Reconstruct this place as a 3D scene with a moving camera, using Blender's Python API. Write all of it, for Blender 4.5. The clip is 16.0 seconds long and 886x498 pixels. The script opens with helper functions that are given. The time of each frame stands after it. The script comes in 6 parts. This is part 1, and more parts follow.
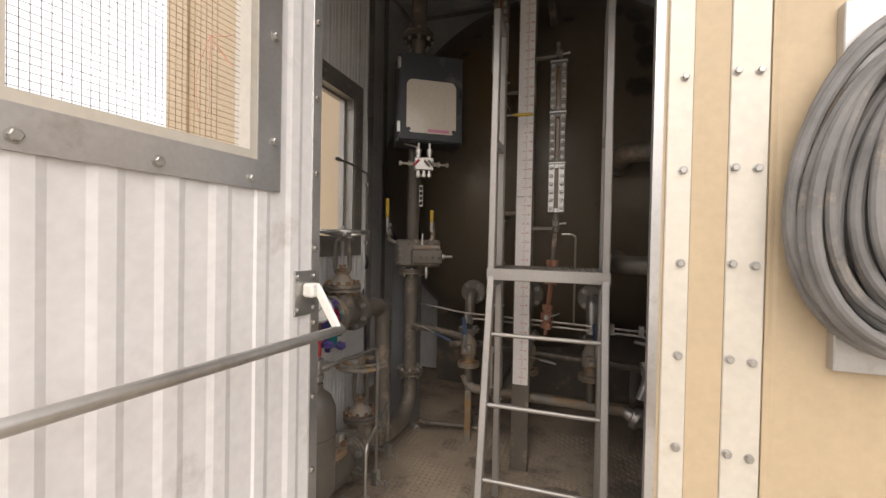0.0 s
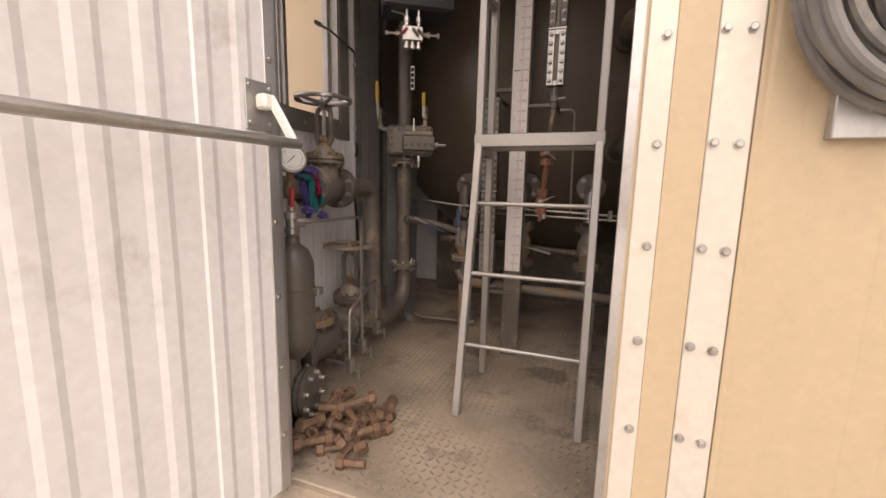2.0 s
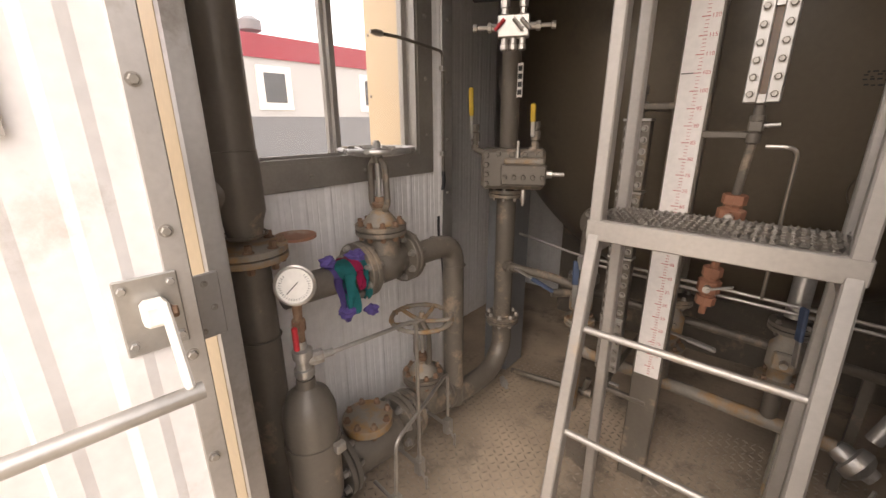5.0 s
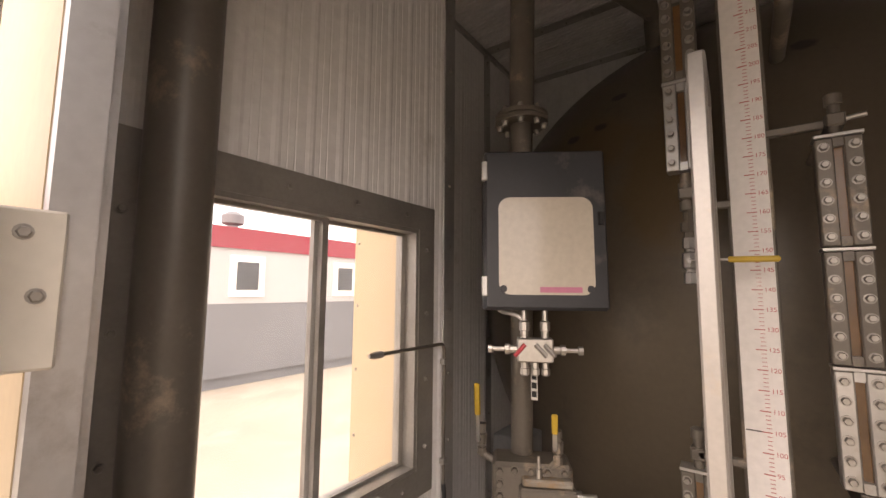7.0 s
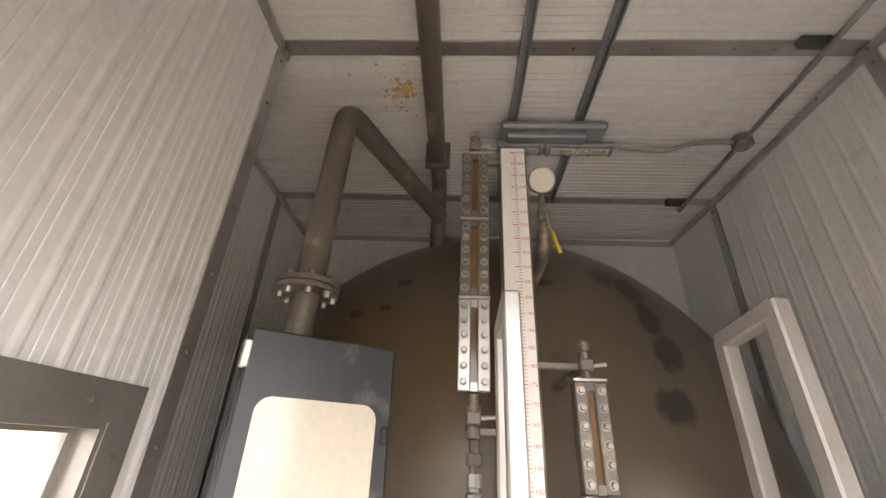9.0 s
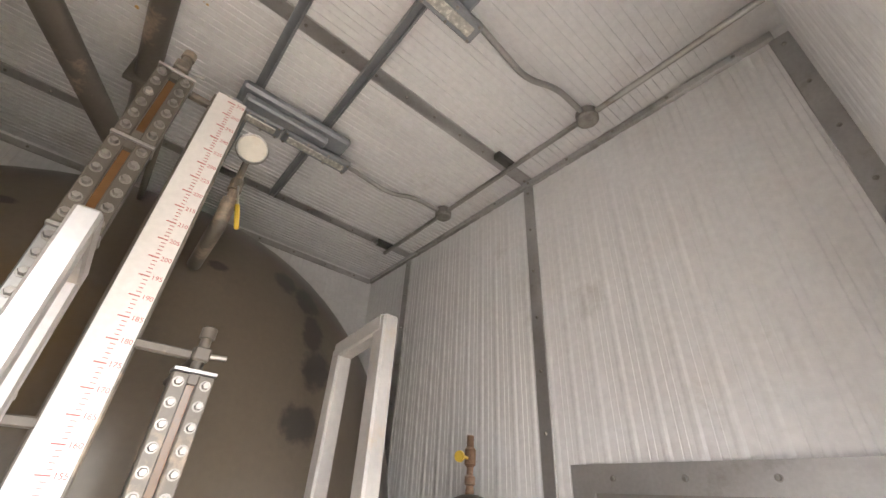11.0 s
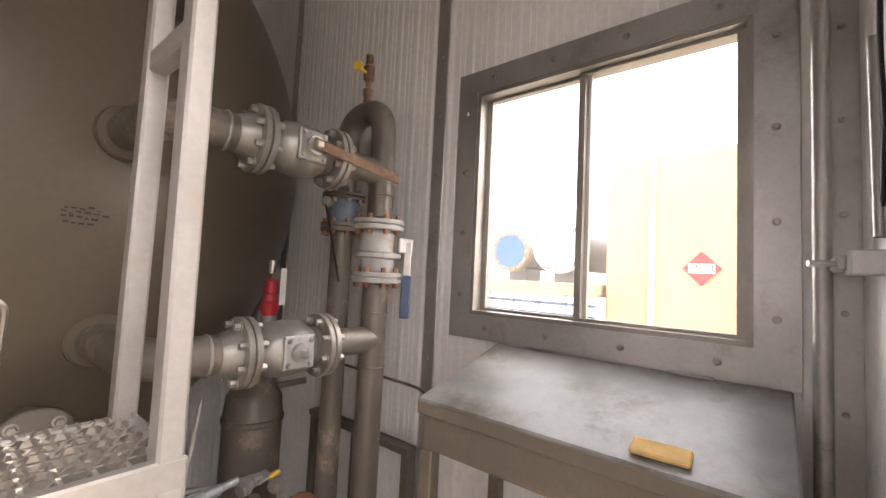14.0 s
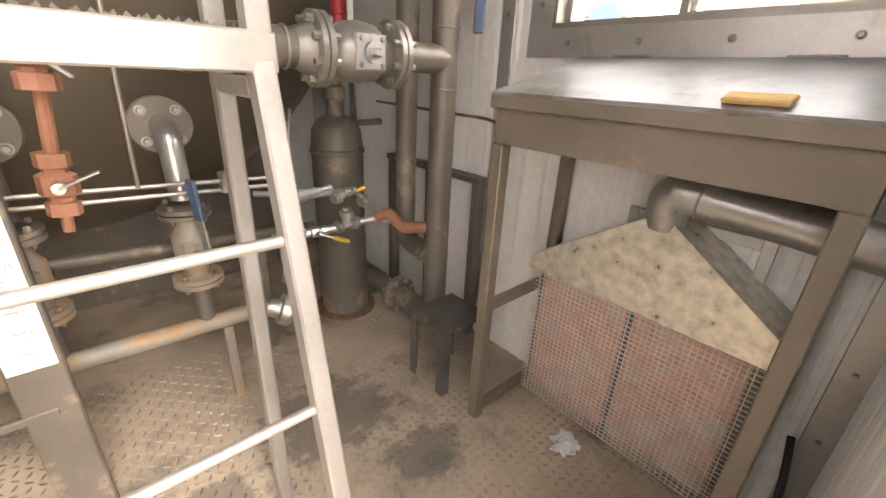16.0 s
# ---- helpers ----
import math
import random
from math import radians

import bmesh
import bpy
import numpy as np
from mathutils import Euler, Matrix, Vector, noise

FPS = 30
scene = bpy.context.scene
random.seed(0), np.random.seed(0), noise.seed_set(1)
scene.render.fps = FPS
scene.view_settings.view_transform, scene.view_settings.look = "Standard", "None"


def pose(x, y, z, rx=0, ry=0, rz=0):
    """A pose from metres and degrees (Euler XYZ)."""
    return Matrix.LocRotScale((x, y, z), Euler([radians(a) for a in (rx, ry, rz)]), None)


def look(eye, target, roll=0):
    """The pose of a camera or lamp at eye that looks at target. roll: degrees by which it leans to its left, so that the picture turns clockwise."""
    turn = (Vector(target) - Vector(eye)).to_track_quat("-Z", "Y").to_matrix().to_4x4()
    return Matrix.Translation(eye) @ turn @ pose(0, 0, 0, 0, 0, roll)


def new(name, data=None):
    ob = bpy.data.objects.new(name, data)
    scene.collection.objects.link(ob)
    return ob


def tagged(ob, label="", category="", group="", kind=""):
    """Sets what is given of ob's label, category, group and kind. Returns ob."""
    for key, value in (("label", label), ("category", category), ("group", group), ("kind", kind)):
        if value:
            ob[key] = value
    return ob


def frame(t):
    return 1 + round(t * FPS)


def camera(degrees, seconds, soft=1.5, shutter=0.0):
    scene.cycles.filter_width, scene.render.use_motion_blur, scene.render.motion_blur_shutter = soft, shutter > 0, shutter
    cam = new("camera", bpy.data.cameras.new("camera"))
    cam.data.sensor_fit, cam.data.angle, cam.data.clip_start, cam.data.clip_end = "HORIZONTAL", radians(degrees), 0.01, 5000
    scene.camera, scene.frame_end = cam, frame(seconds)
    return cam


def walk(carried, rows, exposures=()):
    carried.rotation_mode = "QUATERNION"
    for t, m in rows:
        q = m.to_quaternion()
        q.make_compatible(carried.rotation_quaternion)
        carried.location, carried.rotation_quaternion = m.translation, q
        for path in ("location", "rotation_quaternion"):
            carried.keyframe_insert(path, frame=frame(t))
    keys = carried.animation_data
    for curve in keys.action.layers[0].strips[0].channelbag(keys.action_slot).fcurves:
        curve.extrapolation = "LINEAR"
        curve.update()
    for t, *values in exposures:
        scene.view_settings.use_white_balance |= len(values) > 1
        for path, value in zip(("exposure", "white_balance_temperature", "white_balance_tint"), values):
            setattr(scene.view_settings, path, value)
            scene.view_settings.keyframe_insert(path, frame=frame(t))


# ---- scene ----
cam = camera(95.0, 16.0)
PATH = [
    (0, (0.266, 0.131, 1.267), (-0.357, 2.031, 1.237), 1.1),
    (0.5, (0.242, 0.105, 1.241), (-0.387, 2.003, 1.191), 1.2),
    (0.9, (0.234, 0.124, 1.154), (-0.394, 2.022, 1.085), 1.5),
    (1, (0.238, 0.128, 1.142), (-0.397, 2.023, 1.046), 1.2),
    (1.5, (0.287, 0.148, 1.034), (-0.36, 2.032, 0.852), 1.2),
    (2, (0.373, 0.221, 0.934), (-0.3, 2.08, 0.633), 1.2),
    (2.5, (0.387, 0.362, 0.887), (-0.341, 2.172, 0.448), 1.2),
    (2.7, (0.35, 0.443, 0.867), (-0.396, 2.232, 0.372), 1.2),
    (3, (0.316, 0.606, 0.854), (-0.491, 2.35, 0.299), 1.2),
    (3.2, (0.305, 0.675, 0.85), (-0.546, 2.385, 0.257), 1.1),
    (5.3, (0.239, 0.959, 1.472), (-1.056, 2.375, 0.907), -0.6),
    (5.5, (0.206, 0.981, 1.506), (-1.122, 2.401, 1.038), 0.0),
    (6, (0.088, 0.981, 1.641), (-1.248, 2.444, 1.371), -0.1),
    (6.5, (0.01, 0.988, 1.774), (-1.276, 2.519, 1.715), 0.1),
    (7, (-0.053, 1.086, 1.872), (-1.217, 2.699, 2.074), 0.5),
    (7.5, (-0.095, 1.187, 1.94), (-1.062, 2.887, 2.357), 0.9),
    (8, (-0.128, 1.203, 1.98), (-0.847, 2.967, 2.589), 1.6),
    (8.5, (-0.172, 1.211, 2.02), (-0.578, 3.01, 2.793), 2.2),
    (9, (-0.19, 1.248, 2.053), (-0.279, 3.031, 2.955), 2.6),
    (9.5, (-0.167, 1.271, 2.087), (0.108, 2.971, 3.105), 2.8),
    (10, (-0.122, 1.281, 2.102), (0.464, 2.854, 3.189), 3.0),
    (10.2, (-0.1, 1.289, 2.108), (0.598, 2.803, 3.213), 3.1),
    (12.3, (0.126, 1.353, 1.721), (1.498, 2.493, 2.625), 3.0),
    (12.5, (0.135, 1.341, 1.679), (1.539, 2.499, 2.509), 3.0),
    (13, (0.162, 1.331, 1.577), (1.632, 2.541, 2.188), 2.9),
    (13.5, (0.188, 1.334, 1.486), (1.701, 2.582, 1.881), 3.0),
    (14, (0.184, 1.341, 1.406), (1.733, 2.601, 1.532), 2.8),
    (14.5, (0.185, 1.327, 1.33), (1.724, 2.596, 1.182), 2.8),
    (15, (0.189, 1.325, 1.255), (1.685, 2.592, 0.858), 2.7),
    (15.5, (0.179, 1.304, 1.188), (1.57, 2.601, 0.567), 2.7),
    (16, (0.167, 1.306, 1.113), (1.407, 2.666, 0.331), 2.9),
]
walk(cam, [(t, look(eye, target, roll)) for t, eye, target, roll in PATH],
     [(0, 0.15, 6800, 14), (1, 0.15, 7000, 18), (2.5, 0.25, 7400, 22), (3, 0.3, 7400, 20), (5.5, 1.0, 7200, 18), (7, 1.05, 7600, 22), (8.5, 2.05, 6900, 14),
      (10, 3.1, 6300, 12), (12.5, 3.1, 6300, 14), (13.3, 2.45, 6500, 15), (14, 2.15, 6900, 17), (16, 2.6, 7200, 15)])

# ---- world, sun, exposure ----
world = bpy.data.worlds.new("overcast")
scene.world = world
world.use_nodes = True
wn = world.node_tree
sky = wn.nodes.new("ShaderNodeTexSky")
sky.sky_type = 'NISHITA'
sky.sun_disc = False
sky.sun_elevation = radians(45)
sky.sun_rotation = radians(165)
sky.dust_density = 6.0
sky.air_density = 1.0
soften = wn.nodes.new("ShaderNodeMix")
soften.data_type = 'RGBA'
soften.inputs[0].default_value = 0.75
soften.inputs[7].default_value = (8.8, 8.9, 9.0, 1)
wn.links.new(sky.outputs[0], soften.inputs[6])
wn.links.new(soften.outputs[2], wn.nodes["Background"].inputs[0])
wn.nodes["Background"].inputs[1].default_value = 0.18
sun = new("sun", bpy.data.lights.new("sun", 'SUN'))
sun.data.energy = 0.85
sun.data.angle = radians(50)
sun.data.color = (1, 0.975, 0.94)
sun.matrix_world = look((1.8, -6, 6.2), (0, 0, 0))


# ---- materials ----
def mat(name, col, rough=0.6, metal=0.0, var=0.15, scale=6.0, bump=0.15, fine=60.0, stain=None, stain_amt=0.0, stain_scale=3.0):
    m = bpy.data.materials.new(name)
    m.use_nodes = True
    nt = m.node_tree
    b = nt.nodes["Principled BSDF"]
    tc = nt.nodes.new("ShaderNodeTexCoord")
    geo = nt.nodes.new("ShaderNodeNewGeometry")
    n1 = nt.nodes.new("ShaderNodeTexNoise")
    n1.inputs["Scale"].default_value = scale
    n1.inputs["Detail"].default_value = 6
    n2 = nt.nodes.new("ShaderNodeTexNoise")
    n2.inputs["Scale"].default_value = fine
    n2.inputs["Detail"].default_value = 4
    nt.links.new(geo.outputs["Position"], n1.inputs["Vector"])
    nt.links.new(geo.outputs["Position"], n2.inputs["Vector"])
    ramp = nt.nodes.new("ShaderNodeValToRGB")
    c = col
    ramp.color_ramp.elements[0].position = 0.3
    ramp.color_ramp.elements[1].position = 0.7
    ramp.color_ramp.elements[0].color = (*[x * (1 - var) for x in c], 1)
    ramp.color_ramp.elements[1].color = (*[min(1, x * (1 + var)) for x in c], 1)
    nt.links.new(n1.outputs["Fac"], ramp.inputs[0])
    out = ramp.outputs[0]
    mix = nt.nodes.new("ShaderNodeMix")
    mix.data_type = 'RGBA'
    mix.blend_type = 'MULTIPLY'
    mix.inputs[0].default_value = 0.2
    nt.links.new(out, mix.inputs[6])
    nt.links.new(n2.outputs["Fac"], mix.inputs[7])
    gain = nt.nodes.new("ShaderNodeMix")
    gain.data_type = 'RGBA'
    gain.blend_type = 'MULTIPLY'
    gain.inputs[0].default_value = 1.0
    gain.inputs[7].default_value = (1.1, 1.1, 1.1, 1)
    nt.links.new(mix.outputs[2], gain.inputs[6])
    out = gain.outputs[2]
    if stain:
        n3 = nt.nodes.new("ShaderNodeTexNoise")
        n3.inputs["Scale"].default_value = stain_scale
        n3.inputs["Detail"].default_value = 8
        n3.inputs["Roughness"].default_value = 0.7
        nt.links.new(geo.outputs["Position"], n3.inputs["Vector"])
        r3 = nt.nodes.new("ShaderNodeValToRGB")
        r3.color_ramp.elements[0].position = 0.62 - 0.3 * stain_amt
        r3.color_ramp.elements[1].position = 0.75 - 0.25 * stain_amt
        nt.links.new(n3.outputs["Fac"], r3.inputs[0])
        mx = nt.nodes.new("ShaderNodeMix")
        mx.data_type = 'RGBA'
        nt.links.new(r3.outputs[0], mx.inputs[0])
        nt.links.new(out, mx.inputs[6])
        mx.inputs[7].default_value = (*stain, 1)
        out = mx.outputs[2]
    nt.links.new(out, b.inputs["Base Color"])
    b.inputs["Metallic"].default_value = metal
    rr = nt.nodes.new("ShaderNodeMapRange")
    rr.inputs[3].default_value = max(0.03, rough - 0.12)
    rr.inputs[4].default_value = min(1, rough + 0.12)
    nt.links.new(n1.outputs["Fac"], rr.inputs[0])
    nt.links.new(rr.outputs[0], b.inputs["Roughness"])
    if bump:
        bp = nt.nodes.new("ShaderNodeBump")
        bp.inputs["Strength"].default_value = bump
        bp.inputs["Distance"].default_value = 0.003
        nt.links.new(n2.outputs["Fac"], bp.inputs["Height"])
        nt.links.new(bp.outputs[0], b.inputs["Normal"])
    return m


def glass_mat(name, tint=(1, 1, 1), rough=0.0, haze=0.03):
    m = bpy.data.materials.new(name)
    m.use_nodes = True
    b = m.node_tree.nodes["Principled BSDF"]
    b.inputs["Base Color"].default_value = (*tint, 1)
    b.inputs["Roughness"].default_value = rough
    b.inputs["Transmission Weight"].default_value = 1.0
    b.inputs["IOR"].default_value = 1.08
    # a thin translucent dirt film, added to put haze over the view outside
    nt = m.node_tree
    geo = nt.nodes.new("ShaderNodeNewGeometry")
    n = nt.nodes.new("ShaderNodeTexNoise")
    n.inputs["Scale"].default_value = 7
    n.inputs["Detail"].default_value = 6
    nt.links.new(geo.outputs["Position"], n.inputs["Vector"])
    k = nt.nodes.new("ShaderNodeMapRange")
    k.inputs[1].default_value, k.inputs[2].default_value = 0.3, 0.7
    k.inputs[3].default_value, k.inputs[4].default_value = haze * 0.6, haze * 1.4
    nt.links.new(n.outputs["Fac"], k.inputs[0])
    film = nt.nodes.new("ShaderNodeBsdfTranslucent")
    film.inputs[0].default_value = (0.86, 0.84, 0.80, 1)
    mix = nt.nodes.new("ShaderNodeMixShader")
    nt.links.new(k.outputs[0], mix.inputs[0])
    nt.links.new(b.outputs[0], mix.inputs[1])
    nt.links.new(film.outputs[0], mix.inputs[2])
    nt.links.new(mix.outputs[0], nt.nodes["Material Output"].inputs["Surface"])
    return m


DUST = (0.42, 0.33, 0.24)
M_PANEL = mat("white_panel", (0.84, 0.835, 0.83), 0.4, 0, 0.04, 2.0, 0.04, 40, (0.66, 0.64, 0.61), 0.05, 2.0)
M_LEAF = mat("white_door_panel", (0.82, 0.81, 0.81), 0.4, 0, 0.04, 2.0, 0.04, 40, (0.6, 0.57, 0.53), 0.05, 3.0)
M_TAN = mat("tan_cladding", (0.52, 0.41, 0.268), 0.45, 0, 0.03, 1.0, 0.03, 50, (0.6, 0.47, 0.3), 0.02, 1.0)
M_CREAM = mat("cream_trim", (0.66, 0.62, 0.54), 0.4, 0.15, 0.05, 3, 0.04, 50, (0.6, 0.52, 0.42), 0.08, 6)
M_ALU = mat("aluminium_trim", (0.52, 0.51, 0.50), 0.38, 0.75, 0.15, 4, 0.06, 90, (0.36, 0.33, 0.3), 0.2, 5)
M_FRAME = mat("anodised_frame", (0.36, 0.34, 0.31), 0.42, 0.55, 0.15, 6, 0.05, 80)
M_PAINT = mat("brown_grey_paint", (0.150, 0.132, 0.110), 0.42, 0.15, 0.15, 5, 0.12, 90, DUST, 0.2, 5)
M_VESSEL = mat("tan_grey_vessel_paint", (0.135, 0.110, 0.080), 0.33, 0.1, 0.10, 1.2, 0.03, 50, (0.10, 0.085, 0.065), 0.2, 2.4)
M_STEEL = mat("galvanised_steel", (0.46, 0.45, 0.43), 0.36, 0.75, 0.18, 8, 0.1, 90, (0.3, 0.25, 0.2), 0.2, 6)
M_LADDER = mat("welded_aluminium", (0.42, 0.40, 0.375), 0.4, 0.6, 0.1, 6, 0.05, 90, (0.45, 0.38, 0.3), 0.12, 7)
M_VALVE = mat("valve_grey_paint", (0.27, 0.255, 0.23), 0.38, 0.4, 0.15, 9, 0.12, 90, (0.22, 0.16, 0.11), 0.25, 9)
M_VGREY = mat("pale_grey_paint", (0.40, 0.40, 0.385), 0.42, 0.1, 0.1, 9, 0.08, 90, (0.25, 0.18, 0.12), 0.2, 10)
M_CHROME = mat("stainless", (0.46, 0.44, 0.41), 0.36, 0.9, 0.1, 10, 0.03, 90)
M_BOLT = mat("zinc_bolt", (0.36, 0.34, 0.31), 0.4, 0.7, 0.2, 30, 0.1, 120)
M_RUST = mat("rusty_steel", (0.20, 0.12, 0.075), 0.8, 0.1, 0.3, 25, 0.4, 150, (0.28, 0.2, 0.14), 0.4, 18)
M_ORANGE = mat("orange_primer", (0.30, 0.14, 0.085), 0.6, 0.0, 0.2, 12, 0.2, 90, DUST, 0.2, 10)
M_RUSTPAINT = mat("rust_streaked_paint", (0.26, 0.235, 0.2), 0.6, 0.1, 0.2, 8, 0.2, 90, (0.34, 0.2, 0.08), 0.5, 9)
M_RED = mat("red_paint", (0.45, 0.03, 0.04), 0.4, 0, 0.1, 10, 0.05)
M_BLUE = mat("blue_lever", (0.06, 0.09, 0.16), 0.5, 0.1, 0.2, 20, 0.1)
M_BLACK = mat("black_rubber", (0.02, 0.02, 0.022), 0.55, 0, 0.2, 20, 0.1)
M_BOX = mat("charcoal_fibreglass", (0.035, 0.037, 0.042), 0.45, 0, 0.2, 6, 0.1, 90, (0.12, 0.11, 0.1), 0.1, 5)
M_YELLOW = mat("yellow_grip", (0.62, 0.42, 0.05), 0.5, 0, 0.1, 10, 0.05)
M_WHITE = mat("white_card", (0.82, 0.80, 0.75), 0.6, 0, 0.03, 10, 0.02)
M_BOARD = mat("white_gauge_board", (0.86, 0.83, 0.80), 0.45, 0, 0.03, 8, 0.02)
M_INK = mat("red_ink", (0.55, 0.16, 0.16), 0.6, 0, 0.05, 20, 0.0)
M_DARKINK = mat("black_ink", (0.03, 0.03, 0.03), 0.6, 0, 0.05, 20, 0.0)
M_FLOOR = mat("dusty_tread_plate", (0.42, 0.345, 0.265), 0.75, 0.05, 0.3, 2.5, 0.4, 60, (0.17, 0.15, 0.13), 0.3, 3.2)
M_TREAD = mat("worn_tread_lug", (0.36, 0.31, 0.25), 0.4, 0.35, 0.25, 4.0, 0.2, 70, (0.2, 0.17, 0.14), 0.3, 2.6)
M_HOSE = mat("grey_hose", (0.20, 0.195, 0.19), 0.6, 0, 0.25, 12, 0.3, 60, (0.35, 0.31, 0.26), 0.3, 9)
M_GALV = mat("spangled_galvanised", (0.66, 0.62, 0.53), 0.32, 0.55, 0.3, 30, 0.9, 26, (0.74, 0.70, 0.61), 0.3, 18)
M_CERAMIC = mat("heater_pad", (0.68, 0.36, 0.27), 0.85, 0, 0.2, 18, 0.3, 90, (0.55, 0.5, 0.46), 0.45, 12)
M_DESK = mat("brown_metal_desk", (0.20, 0.17, 0.135), 0.42, 0.2, 0.1, 4, 0.06, 90, (0.3, 0.24, 0.17), 0.2, 4)
M_DESKTOP = mat("worn_desk_lid", (0.25, 0.25, 0.245), 0.40, 0.15, 0.3, 6, 0.08, 90, (0.17, 0.155, 0.13), 0.4, 5)
M_STOOL = mat("dark_steel", (0.14, 0.135, 0.125), 0.42, 0.5, 0.2, 10, 0.1, 90, DUST, 0.15, 8)
M_MESH = mat("zinc_wire", (0.66, 0.63, 0.58), 0.45, 0.3, 0.15, 20, 0.05, 90, (0.5, 0.36, 0.27), 0.15, 9)
M_TEAL = mat("teal_cloth", (0.015, 0.20, 0.21), 0.9, 0, 0.25, 14, 0.5, 120)
M_PINK = mat("magenta_cloth", (0.45, 0.02, 0.10), 0.9, 0, 0.25, 14, 0.5, 120)
M_PURPLE = mat("violet_cloth", (0.11, 0.08, 0.28), 0.9, 0, 0.3, 14, 0.5, 120)
M_GRAVEL = mat("pale_gravel_ground", (0.40, 0.35, 0.28), 0.9, 0, 0.15, 0.6, 0.6, 25, (0.45, 0.40, 0.33), 0.4, 1.0)
M_SHEDW = mat("white_siding", (0.46, 0.455, 0.45), 0.6, 0, 0.03, 1, 0.03)
M_SHEDG = mat("grey_siding", (0.17, 0.175, 0.185), 0.6, 0, 0.05, 1, 0.03)
M_SHEDR = mat("red_band", (0.30, 0.025, 0.045), 0.55, 0, 0.06, 1, 0.03)
M_DARK = mat("dark_pane", (0.06, 0.065, 0.07), 0.2, 0, 0.2, 3, 0.0)
M_GLASS = glass_mat("clear_glass")
M_TANK = mat("tan_tank_paint", (0.40, 0.31, 0.20), 0.5, 0, 0.08, 0.8, 0.03)
M_TANKG = mat("grey_vessel", (0.2, 0.2, 0.21), 0.5, 0.1, 0.1, 1, 0.03)
M_SKYBLUE = mat("blue_plug", (0.05, 0.14, 0.30), 0.5, 0, 0.1, 3, 0.03)
M_PAPER = mat("crumpled_tissue", (0.7, 0.72, 0.74), 0.8, 0, 0.1, 20, 0.3, 80, (0.1, 0.35, 0.5), 0.3, 25)
M_SPONGE = mat("yellow_sponge", (0.75, 0.50, 0.20), 0.9, 0, 0.1, 30, 0.5, 150)
M_LIGHT = mat("grey_lamp_housing", (0.30, 0.315, 0.33), 0.45, 0.3, 0.08, 6, 0.05)
M_LENS = mat("pale_lens", (0.62, 0.61, 0.55), 0.25, 0.1, 0.25, 60, 0.1)
M_AMBER = mat("amber_sight_glass", (0.16, 0.085, 0.035), 0.2, 0, 0.3, 8, 0.0)


def add_marks(m, marks, scale, breakup, colour, strength):
    """Worn patches at given places: (centre, half sizes), their edges broken up by noise."""
    nt = m.node_tree
    b = nt.nodes["Principled BSDF"]
    base = b.inputs["Base Color"].links[0].from_socket
    geo = nt.nodes.new("ShaderNodeNewGeometry")
    n = nt.nodes.new("ShaderNodeTexNoise")
    n.inputs["Scale"].default_value = scale
    n.inputs["Detail"].default_value = 7
    n.inputs["Roughness"].default_value = 0.65
    nt.links.new(geo.outputs["Position"], n.inputs["Vector"])
    total = None
    for c, h in marks:
        sub = nt.nodes.new("ShaderNodeVectorMath")
        sub.operation = 'SUBTRACT'
        nt.links.new(geo.outputs["Position"], sub.inputs[0])
        sub.inputs[1].default_value = c
        div = nt.nodes.new("ShaderNodeVectorMath")
        div.operation = 'DIVIDE'
        nt.links.new(sub.outputs[0], div.inputs[0])
        div.inputs[1].default_value = h
        ln = nt.nodes.new("ShaderNodeVectorMath")
        ln.operation = 'LENGTH'
        nt.links.new(div.outputs[0], ln.inputs[0])
        inv = nt.nodes.new("ShaderNodeMath")
        inv.operation = 'SUBTRACT'
        inv.use_clamp = True
        inv.inputs[0].default_value = 1.0
        nt.links.new(ln.outputs["Value"], inv.inputs[1])
        if total is None:
            total = inv.outputs[0]
        else:
            mx = nt.nodes.new("ShaderNodeMath")
            mx.operation = 'MAXIMUM'
            nt.links.new(total, mx.inputs[0])
            nt.links.new(inv.outputs[0], mx.inputs[1])
            total = mx.outputs[0]
    off = nt.nodes.new("ShaderNodeMath")
    off.operation = 'MULTIPLY_ADD'
    nt.links.new(n.outputs["Fac"], off.inputs[0])
    off.inputs[1].default_value = breakup
    off.inputs[2].default_value = -breakup * 0.5
    add = nt.nodes.new("ShaderNodeMath")
    add.operation = 'ADD'
    nt.links.new(total, add.inputs[0])
    nt.links.new(off.outputs[0], add.inputs[1])
    edge = nt.nodes.new("ShaderNodeMapRange")
    edge.inputs[1].default_value = 0.30
    edge.inputs[2].default_value = 0.55
    edge.inputs[4].default_value = strength
    nt.links.new(add.outputs[0], edge.inputs[0])
    mix = nt.nodes.new("ShaderNodeMix")
    mix.data_type = 'RGBA'
    nt.links.new(edge.outputs[0], mix.inputs[0])
    nt.links.new(base, mix.inputs[6])
    mix.inputs[7].default_value = (*colour, 1)
    nt.links.new(mix.outputs[2], b.inputs["Base Color"])


